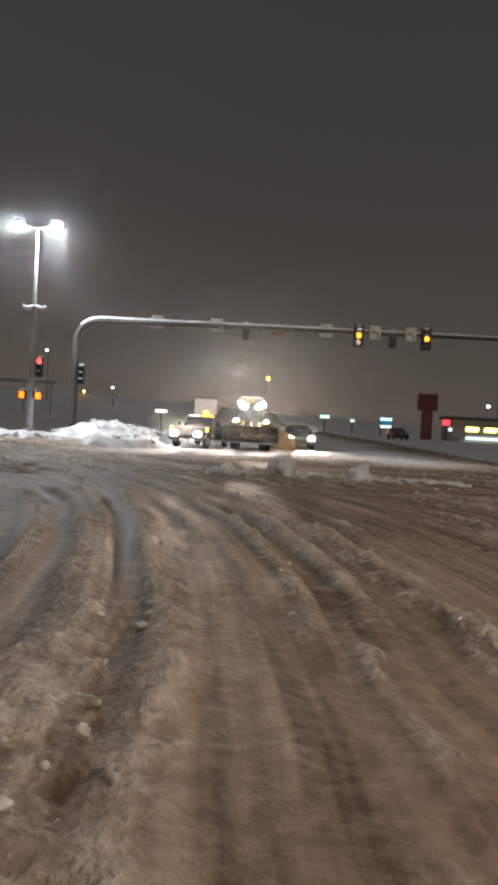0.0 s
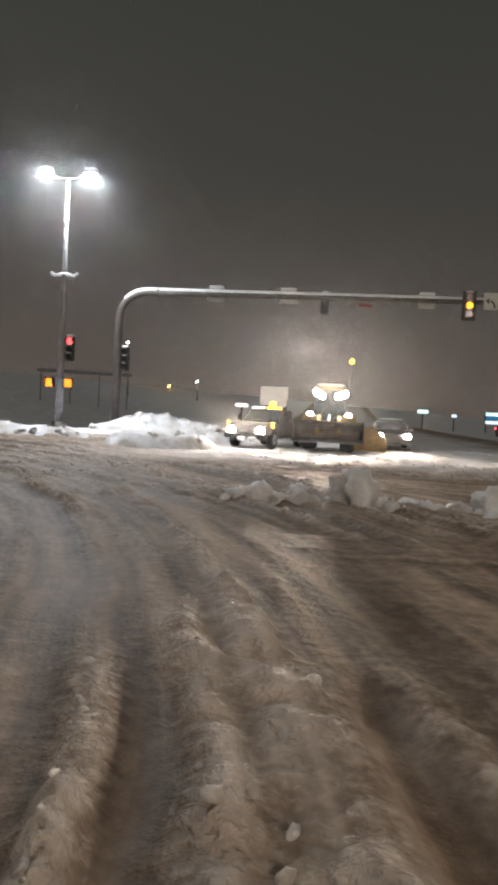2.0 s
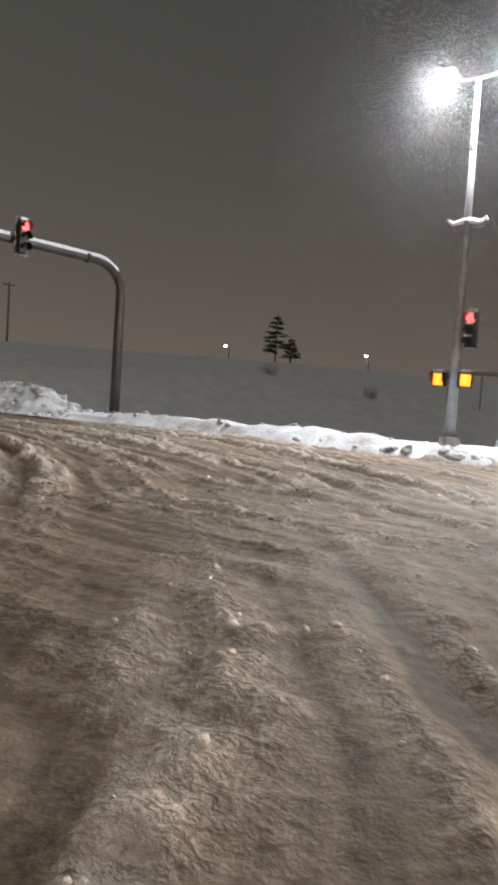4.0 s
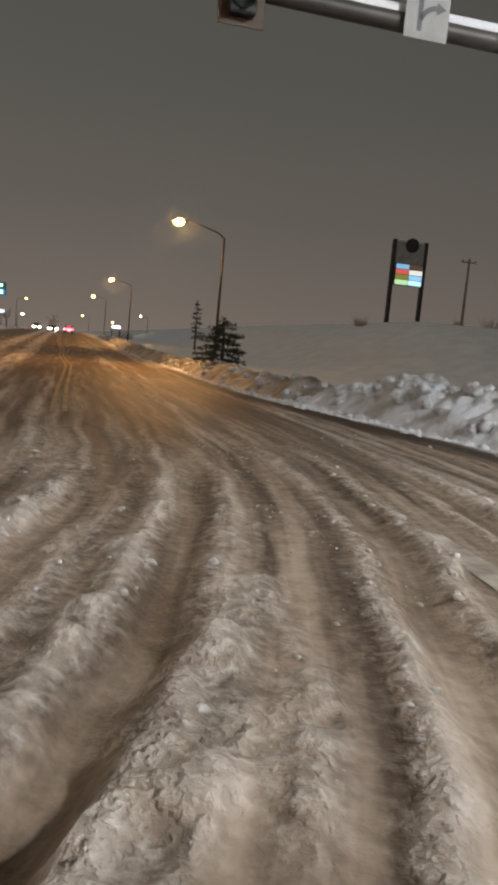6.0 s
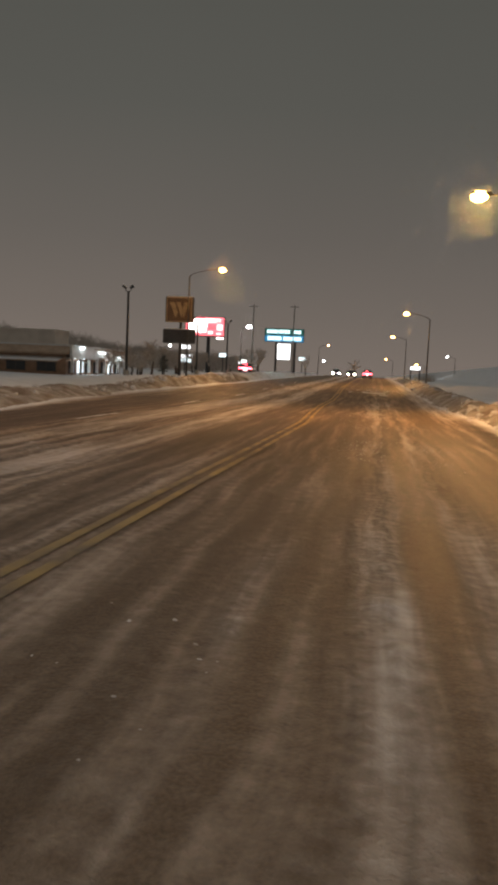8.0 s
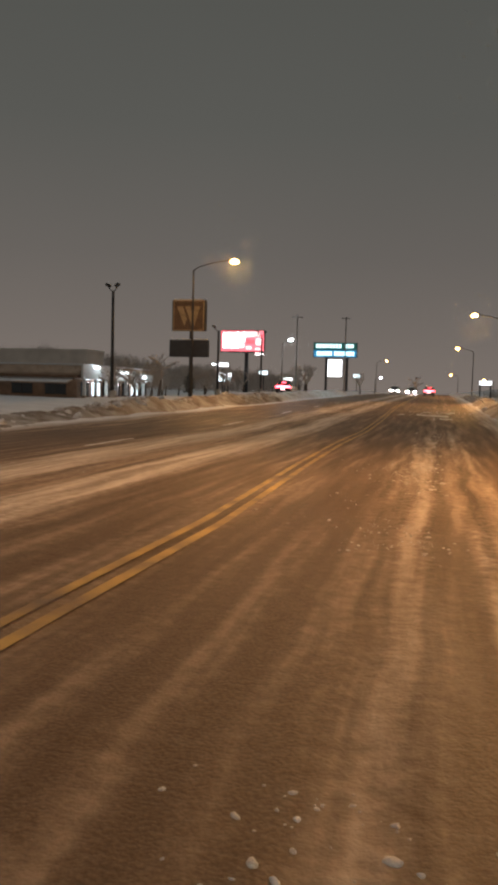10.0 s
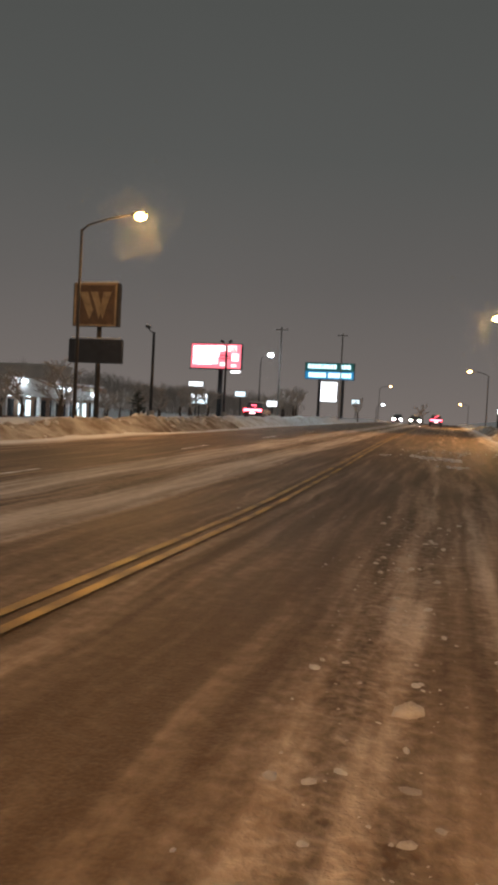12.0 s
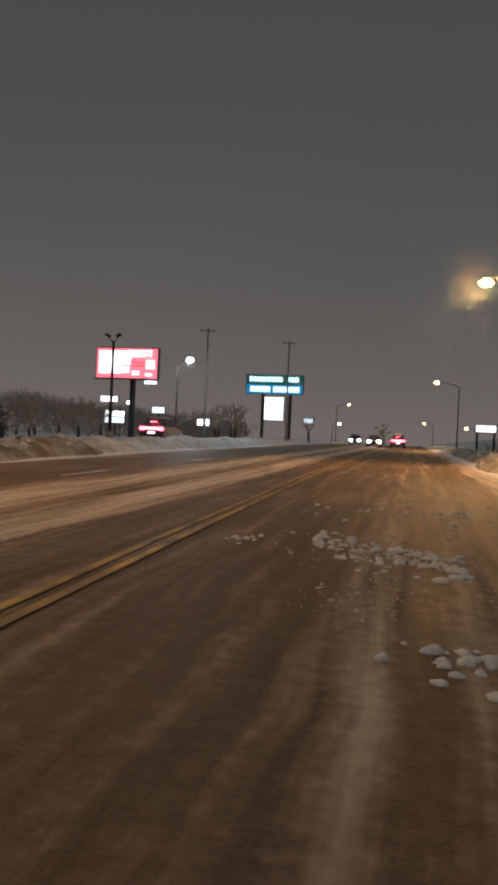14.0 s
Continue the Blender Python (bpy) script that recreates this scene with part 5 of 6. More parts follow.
def car(m, paint, lit, label, tall=0.0, group="cars"):
    ob = thing("car", m, label, "car", group)
    b = 0.30
    body = prism([(-2.22, b), (-2.28, 0.62), (-2.18, 0.95 + tall * 0.4), (-1.1, 1.0 + tall * 0.4), (1.0, 0.98 + tall * 0.25), (1.95, 0.86 + tall * 0.2), (2.24, 0.66), (2.25, b)], 0.89, bevel=0.05, taper=0.93)
    part("body", body, paint, ob)
    part("cabin", prism([(-1.95, 0.97 + tall * 0.4), (-1.45, 1.40 + tall), (0.25, 1.42 + tall), (1.05, 0.96 + tall * 0.25)], 0.80, bevel=0.04, taper=0.82), M_GLASS, ob, "dark windows")
    part("roof", prism([(-1.42, 1.41 + tall), (-1.38, 1.46 + tall), (0.15, 1.48 + tall), (0.22, 1.43 + tall)], 0.64, bevel=0.012), paint, ob)
    part("snow_load", prism([(-1.35, 1.47 + tall), (-1.25, 1.56 + tall), (0.0, 1.57 + tall), (0.12, 1.48 + tall)], 0.58, bevel=0.03, taper=0.9), M_SNOW, ob, "snow on the roof")
    part("bumper", boxes((0, 2.26, 0.46, 1.66, 0.12, 0.22), bevel=0.04, seg=2), M_DARK, ob)
    part("bumper", boxes((0, -2.28, 0.48, 1.66, 0.12, 0.24), bevel=0.04, seg=2), M_DARK, ob)
    part("grille", boxes((0, 2.25, 0.66, 0.8, 0.04, 0.14), bevel=0.01), M_BLACK, ob)
    for s in (-1, 1):
        part("headlight", boxes((s * 0.64, 2.26, 0.70, 0.34, 0.12, 0.18), bevel=0.04, seg=2), G_HEAD if lit == "front" else M_GLASS, ob)
        part("tail_light", boxes((s * 0.66, -2.30, 0.84 + tall * 0.3, 0.36, 0.10, 0.24), bevel=0.03, seg=2), G_TAIL if lit == "rear" else M_CARRED, ob)
        part("mirror", boxes((s * 0.98, 0.75, 1.02 + tall * 0.3, 0.18, 0.10, 0.13), bevel=0.03, seg=2), paint, ob)
        for y in (-1.35, 1.38):
            wheel(ob, s * 0.80, y, 0.33, 0.21)
    if lit == "rear":
        part("tail_bar", boxes((0, -2.325, 0.86 + tall * 0.3, 0.96, 0.05, 0.17), bevel=0.015), G_TAILCORE, ob, "glowing pink centre bar")
        part("brake_light", boxes((0, -1.86, 1.22 + tall, 0.5, 0.05, 0.06)), G_TAIL, ob)
        part("rear_plate", boxes((0, -2.345, 0.62, 0.5, 0.02, 0.14)), G_PLATE, ob, "lit rear plate without wording")
    return ob


def beams(x, y, z, heading, spread=0.66, watts=None, reach=22, angle=70):
    """Dipped beams from a pair of headlights."""
    d = Vector((math.cos(heading), math.sin(heading), 0))
    n = Vector((-d.y, d.x, 0))
    for s in (-1, 1):
        p = Vector((x, y, z)) + n * s * spread + d * 0.12
        lamp_light("headlight_beam", "SPOT", p, p + d * reach + Vector((0, 0, -z * 0.9)), watts or P_HEAD, HEAD, 0.22, angle, 0.7)


def put(x, y, turn):
    return pose(x, y, land_z(x, y), 0, 0, turn)


car(put(12.6, 128.0, 2), M_CARRED, "rear", "dark red car with lit tail lights beside the snow bank", 0.12)
car(put(27.7, 176.0, 2), M_CARDARK, "rear", "dark car with lit tail lights ahead on the road", 0.2)
car(put(24.6, 178.0, 182), M_CARDARK, "front", "oncoming dark car with lit headlights")
car(put(24.0, 192.0, 182), M_CARSILVER, "front", "oncoming silver car with lit headlights")
car(put(20.4, 200.0, 183), M_CARDARK, "front", "oncoming dark car with lit headlights", 0.15)
car(put(46.4, -3.4, 90), M_CARDARK, "front", "dark car with bright headlights waiting behind the loader", -0.05)
beams(44.0, -3.4, 0.70 + land_z(44, -3.4), math.pi, watts=P_HEAD)
for yy in (24.6,):
    beams(24.6, 175.6, 2.4, -math.pi / 2, watts=60)
# a snow plough lorry and a parked car across the far car park
car(put(90.0, -18.5, 90), M_CARRED, "rear", "dark car standing in the far car park")


def pickup(m):
    ob = thing("pickup_truck", m, "grimy work truck with blank white board and lit headlights", "truck")
    part("chassis", boxes((0, 0, 0.52, 1.5, 5.2, 0.22), bevel=0.03), M_DARK, ob)
    part("hood", prism([(0.75, 0.56), (0.75, 1.10), (2.35, 1.02), (2.62, 0.92), (2.64, 0.56)], 0.90, bevel=0.06, taper=0.94), M_TRUCK, ob)
    part("cab", prism([(-0.95, 0.56), (-0.98, 1.12), (-0.85, 1.62), (0.25, 1.64), (0.95, 1.12), (0.95, 0.56)], 0.91, bevel=0.05, taper=0.86), M_TRUCK, ob)
    wsd = part("windscreen", prism([(0.32, 1.58), (0.94, 1.15), (0.99, 1.18), (0.37, 1.62)], 0.76, bevel=0.006, taper=0.9), M_GLASS, ob)
    for s in (-1, 1):
        part("wiper", tube([(s * 0.45, 1.00, 1.18), (s * 0.15, 0.78, 1.36)], 0.012, 6), M_BLACK, wsd)
    part("bed", boxes((0, -1.85, 0.90, 1.82, 1.75, 0.58), bevel=0.04, seg=2), M_TRUCK, ob)
    part("bumper", boxes((0, 2.70, 0.52, 1.82, 0.16, 0.24), bevel=0.05, seg=2), M_DARK, ob)
    for s in (-0.35, 0.1):
        part("bumper_snow", lump((s, 2.80, 0.40), 0.19, 5 + s, 0.55, 0.3, 2), M_SNOW, ob, "snow caked on the bumper", True)
    gr = part("grille", boxes((0, 2.645, 0.80, 0.85, 0.06, 0.24), bevel=0.015), M_BLACK, ob)
    for k in range(4):
        part("slat", boxes((0, 2.67, 0.72 + 0.055 * k, 0.8, 0.02, 0.02)), M_RIM, gr)
    for s in (-1, 1):
        part("headlight", boxes((s * 0.64, 2.665, 0.72, 0.34, 0.12, 0.30), bevel=0.06, seg=2), G_HEAD, ob)
        for z in (0.92, 1.06):
            part("marker_light", boxes((s * 0.98, 2.15, z, 0.10, 0.14, 0.09), bevel=0.02), G_BEACON, ob, "lit amber marker")
        part("mirror", boxes((s * 1.06, 0.75, 1.25, 0.16, 0.12, 0.26), bevel=0.03, seg=2), M_BLACK, ob)
        for y in (-1.75, 1.72):
            wheel(ob, s * 0.82, y, 0.39, 0.25)
    lb = part("light_bar", boxes((0, 0.05, 1.70, 1.50, 0.26, 0.10), bevel=0.04, seg=2), M_DARK, ob)
    part("white_strip", boxes((0.42, 0.19, 1.70, 0.58, 0.04, 0.06), bevel=0.012), G_SHOPTUBE, lb, "lit white strip")
    for k in range(3):
        part("beacon", boxes((-0.55 + 0.24 * k, 0.19, 1.70, 0.21, 0.05, 0.07), bevel=0.02), G_BEACON, lb)
    part("strobe", disc((-0.20, 0.10, 1.86), 0.14, 0.22, "z", 16, 0.05), G_BEACON, lb, "blazing amber strobe")
    bdx = part("arrow_board", boxes((0.08, -0.75, 2.24, 1.30, 0.10, 0.86), bevel=0.02), M_WHITE, ob, "blank white arrow board")
    part("trim", boxes((0.08, -0.72, 2.69, 1.4, 0.16, 0.04)), M_DARK, bdx)
    for s in (-1, 1):
        part("post", boxes((0.08 + s * 0.5, -1.02, 1.5, 0.06, 0.06, 1.0)), M_DARK, bdx)
        part("stay", tube([(0.08 + s * 0.5, -1.02, 2.0), (0.08 + s * 0.5, -0.80, 2.1)], 0.02, 6), M_DARK, bdx)
    return ob


pickup(put(41.35, 2.22, 75))
beams(38.8, 2.90, 0.55, radians(165), 0.64, P_HEAD)


def loader(m):
    ob = thing("wheel_loader", m, "yellow wheel loader with a raised steel bucket and blazing work lights", "loader")
    part("frame", boxes((0, -0.4, 0.85, 0.95, 4.2, 0.40), bevel=0.06), M_LOADER, ob)
    part("engine_cover", prism([(-2.7, 1.0), (-2.75, 1.75), (-1.3, 1.95), (-1.2, 1.0)], 0.72, bevel=0.08, taper=0.9), M_LOADER, ob)
    cabm = part("cab", prism([(-1.25, 1.15), (-1.28, 2.62), (0.05, 2.62), (0.30, 1.15)], 0.66, bevel=0.04, taper=0.92), M_GLASS, ob, "glazed cab")
    for s in (-1, 1):
        for y0, y1 in ((-1.25, -1.26), (0.29, 0.06)):
            part("pillar", tube([(s * 0.66, y0, 1.15), (s * 0.61, y1, 2.63)], 0.05, 8), M_DARK, cabm)
    part("roof", boxes((0, -0.62, 2.70, 1.40, 1.62, 0.16), bevel=0.06, seg=2), M_LOADER, cabm)
    part("snow_load", boxes((0, -0.65, 2.82, 1.2, 1.4, 0.12), bevel=0.05, seg=2), M_SNOW, cabm)
    for xx, z in ((-0.60, 2.44), (-0.36, 2.34), (0.36, 2.34), (0.58, 2.48)):
        wl_ = part("work_light", disc((xx, 0.30, z), 0.165, 0.14, "y", 16, 0.02), M_DARK, ob)
        part("lens", disc((xx, 0.385, z), 0.15, 0.02, "y", 16), G_HEAD, wl_, "blazing white lens")
        part("bracket", boxes((xx, 0.20, z + 0.05, 0.05, 0.16, 0.05)), M_DARK, wl_)
    for s in (-1, 1):
        part("headlight", boxes((s * 0.80, 1.20, 1.50, 0.26, 0.14, 0.24), bevel=0.04, seg=2), G_HEAD, ob)
        part("lamp_bracket", boxes((s * 0.66, 1.10, 1.40, 0.30, 0.06, 0.06)), M_DARK, ob)
        part("lift_arm", tube([(s * 0.42, 0.45, 1.45), (s * 0.46, 1.4, 1.25), (s * 0.42, 2.15, 0.80)], [0.10, 0.09, 0.08], 8), M_LOADER, ob)
        part("mudguard", prism([(0.55, 1.30), (0.75, 1.50), (1.65, 1.50), (1.85, 1.30), (1.80, 1.27), (1.62, 1.45), (0.78, 1.45), (0.60, 1.27)], 0.30), M_LOADER, ob).location = (s * 0.80, 0, 0)
        wheel(ob, s * 0.78, -1.75, 0.68, 0.52)
        wheel(ob, s * 0.78, 1.20, 0.68, 0.56)
    part("tilt_ram", tube([(0, 0.5, 1.5), (0, 2.05, 1.10)], [0.07, 0.05], 10), M_GALV, ob)
    part("exhaust", tube([(0.42, -1.6, 1.9), (0.42, -1.6, 2.75)], 0.05, 10), M_DARK, ob)
    shell = prism([(2.05, 0.55), (1.98, 0.95), (2.10, 1.22), (2.34, 1.30), (2.36, 1.25), (2.15, 1.17), (2.05, 0.94), (2.11, 0.60), (2.80, 0.46), (2.80, 0.42)], 1.40, bevel=0.006)
    bl = part("bucket", shell, M_BLADE, ob, "worn steel bucket")
    part("cutting_edge", boxes((0, 2.84, 0.435, 2.80, 0.12, 0.04), bevel=0.01), M_GALV, bl)
    for s in (-1, 1):
        pl = part("end_plate", prism([(2.00, 0.58), (1.96, 0.95), (2.10, 1.26), (2.38, 1.32), (2.62, 0.85), (2.86, 0.44)], 0.02), M_BLADE, bl)
        pl.location = (s * 1.41, 0, 0)
    part("bucket_snow", lump((0, 2.35, 0.80), 0.5, 17, 0.55, 0.4, 3), M_CLOD, ob, "slushy snow in the bucket", True).scale = (2.2, 0.7, 1)
    part("beacon_stem", tube([(-0.85, -0.9, 2.3), (-0.85, -0.9, 3.85)], 0.025, 8), M_DARK, ob)
    part("stem_bracket", boxes((-0.74, -0.9, 2.6, 0.24, 0.05, 0.05)), M_DARK, ob)
    part("beacon", disc((-0.85, -0.9, 3.94), 0.10, 0.20, "z", 16, 0.03), G_BEACON, ob, "lit amber beacon")
    part("aerial", tube([(0.1, -1.0, 2.7), (0.12, -1.05, 3.7)], 0.012, 6), M_DARK, ob)
    return ob


loader(put(41.2, -0.42, 90))
for yy in (-0.05, -1.0):
    lamp_light("work_light_beam", "SPOT", (40.72, yy, 2.2), (24.0, yy * 2, 0.0), P_HEAD * 1.2, HEAD, 0.1, 120, 0.7)

sp = thing("salt_heap", put(43.2, -2.25, 0), "low heap of tan grit beside the street", "grit heap")
b = lump((0, 0, 0.2), 0.78, 21, 1.05, 0.25, 3)
part("mound", b, surface("tan_grit", (0.50, 0.36, 0.19), 0.95, bump=0.6), sp, smooth=True)


# ---- trees ----
def pine(x, y, height, label, seed, slim=1.0, n=70, tuft=12):
    rnd_p = random.Random(seed)
    z0 = land_z(x, y)
    ob = thing("pine_tree", pose(x, y, z0), label, "tree", "pine trees")
    part("trunk", tube([(0, 0, -0.1), (0.03, 0, height * 0.4), (0, 0.02, height * 0.95)], [0.14, 0.09, 0.02], 10), M_BARK, ob)
    V, F = [], []
    limbs = bmesh.new()
    tube([(0, 0, height * 0.2), (0, 0, height)], [0.03, 0.012], 6, limbs)
    for k in range(n):
        t = k / (n - 1)
        z = height * (0.24 + 0.74 * (0.55 * t + 0.45 * math.floor(t * 8) / 8))
        reach = slim * height * 0.40 * (1 - t) ** 0.5 * rnd_p.uniform(0.55, 1.15) + 0.08
        a = rnd_p.uniform(0, 6.283)
        d = Vector((math.cos(a), math.sin(a), 0))
        tip = Vector((0, 0, z)) + d * reach + Vector((0, 0, -0.12 * reach + 0.22 * reach * rnd_p.random()))
        tube([Vector((0, 0, z)), tip], [0.022, 0.006], 5, limbs, cap=False)
        clusters = max(3, int(reach / 0.12))
        for c in range(clusters):
            f_ = 0.25 + 0.75 * (c + rnd_p.random()) / clusters
            p = Vector((0, 0, z)).lerp(tip, min(1, f_)) + Vector((rnd_p.gauss(0, 0.05), rnd_p.gauss(0, 0.05), rnd_p.gauss(0, 0.03)))
            for q in range(tuft):
                u = Vector((rnd_p.gauss(0, 1), rnd_p.gauss(0, 1), rnd_p.gauss(0.3, 0.7))).normalized()
                s_ = u.cross(Vector((0.3, 0.5, 0.8))).normalized() * 0.03
                e_ = p + u * rnd_p.uniform(0.14, 0.28)
                o = len(V)
                V += [tuple(p - s_), tuple(p + s_), tuple(e_)]
                F.append((o, o + 1, o + 2))
    part("limbs", limbs, M_BARK, ob)
    me = bpy.data.meshes.new("crown")
    me.from_pydata(V, [], F)
    me.materials.append(M_NEEDLE)
    c = new("crown", me)
    c.parent = ob
    c["label"] = "dark ragged needles"
    return ob


pine(35.15, 51.0, 2.75, "lone dark ragged pine in the roadside snow bank", 1, 1.5, 52, 7)
pine(43.3, 109.8, 6.2, "distant slim dark pine on the snowy hillside", 2, 0.36, 46, 7)
pine(110.0, 68.0, 7.5, "dark pine on the far hillside", 3, 0.78, 95, 12)
pine(107.0, 63.2, 3.6, "small dark pine on the far hillside", 4)


def bare_tree(x, y, height, seed, label="bare leafless tree", spread=0.55, depth=5):
    rnd_t = random.Random(seed)
    ob = thing("bare_tree", pose(x, y, land_z(x, y)), label, "tree", "bare trees")
    trunk, crown = bmesh.new(), bmesh.new()

    def grow(p, d, length, r, level):
        q = p + d * length
        tube([p, p.lerp(q, 0.5) + Vector((rnd_t.gauss(0, 1), rnd_t.gauss(0, 1), 0)) * length * 0.05, q], [r, r * 0.8, r * 0.62], 5 if level else 8, trunk if level == 0 else crown, cap=False)
        if level >= depth:
            return
        for _ in range(3 if level < 3 else 2):
            nd = (d + Vector((rnd_t.gauss(0, spread), rnd_t.gauss(0, spread), rnd_t.uniform(-0.1, 0.35)))).normalized()
            grow(p.lerp(q, rnd_t.uniform(0.7, 1.0)), nd, length * rnd_t.uniform(0.6, 0.82), r * 0.66, level + 1)

    grow(Vector((0, 0, -0.1)), Vector((rnd_t.gauss(0, 0.06), rnd_t.gauss(0, 0.06), 1)).normalized(), height * 0.30, height * 0.030, 0)
    part("trunk", trunk, M_BARK, ob)
    part("crown", crown, M_TWIG, ob, "tangle of bare twigs")
    return ob


bare_tree(8.2, 99.0, 4.6, 1, "low bare twiggy tree behind the snow bank", 0.8)
bare_tree(5.5, 104.0, 4.2, 2, "low bare twiggy tree behind the snow bank", 0.8)
rnd_b = random.Random(9)
for k, (x, y, h) in enumerate(((-2, 132, 4.5), (-6, 138, 5), (-10, 140, 5.5), (-14, 134, 4.6), (2.5, 138, 4), (-18, 142, 5), (5.5, 152, 4.6), (8.4, 158, 5.2), (7.2, 170, 6), (14.6, 188, 5.5), (5.0, 172, 6.5), (6.4, 176, 7), (-24, 136, 5))):
    bare_tree(x, y, h, 20 + k, "bare leafless tree among the roadside scrub", 0.6, 4)


for k, (x, y, h) in enumerate(((-4.5, 125, 3.8), (-1.2, 124.5, 4.2), (1.4, 126, 4.9), (3.3, 126.5, 4.4), (5.2, 127.5, 4.6), (2.4, 129, 5.0), (0.2, 130, 5.0), (6.6, 131, 4.4), (-2.6, 128, 4.6), (4.4, 132, 5.2), (3.4, 100.5, 4.0), (6.6, 97.5, 4.2))):
    bare_tree(x, y, h, 60 + k, "dense twiggy tree in the roadside scrub", 0.75, 5)
pine(2.0, 124.6, 2.9, "small dark conifer among the roadside scrub", 5, 0.9, 40, 6)


def shrub(x, y, w, h, seed, label="dark bare shrub poking out of the snow"):
    rnd_q = random.Random(seed)
    ob = thing("shrub", pose(x, y, land_z(x, y)), label, "shrub", "shrubs")
    bm = bmesh.new()
    for _ in range(70):
        a, r = rnd_q.uniform(0, 6.28), rnd_q.uniform(0, w * 0.35)
        p = Vector((math.cos(a) * r, math.sin(a) * r, -0.05))
        d = Vector((math.cos(a) * rnd_q.uniform(0, 0.7), math.sin(a) * rnd_q.uniform(0, 0.7), 1)).normalized()
        l_ = h * rnd_q.uniform(0.6, 1.1)
        tube([p, p + d * l_ * 0.5 + Vector((rnd_q.gauss(0, 0.05), rnd_q.gauss(0, 0.05), 0)), p + d * l_], [0.018, 0.012, 0.004], 4, bm, cap=False)
    part("brush", bm, M_TWIG, ob)
    return ob


for k, (x, y, w, h) in enumerate(((52.5, 77.5, 1.6, 0.9), (66.0, 79.0, 2.2, 1.6), (61.5, 77.0, 1.2, 0.8), (84, 50, 2.4, 1.6), (92, 42, 2.0, 1.5), (36.6, 150.0, 3.0, 1.4), (37.5, 146.0, 2.6, 1.5))):
    shrub(x, y, w, h, 40 + k)


def utility_pole(x, y, h, label="dark wooden utility pole with a short crossarm"):
    ob = thing("utility_pole", pose(x, y, land_z(x, y)), label, "utility pole", "utility poles")
    part("shaft", tube([(0, 0, -0.1), (0, 0, h)], [0.15, 0.10], 10), M_POLE, ob, smooth=True)
    part("crossarm", boxes((0, 0, h - 0.35, 1.6, 0.10, 0.12), bevel=0.01), M_POLE, ob)
    for s in (-0.65, 0.65):
        part("insulator", disc((s, 0, h - 0.22), 0.05, 0.16, "z", 8), M_GALV, ob)
    return ob


utility_pole(63.5, 80.0, 6.6)
utility_pole(71.5, 79.0, 7.2)
utility_pole(12.8, 178.0, 13.5)
utility_pole(9.4, 150.0, 11.0)


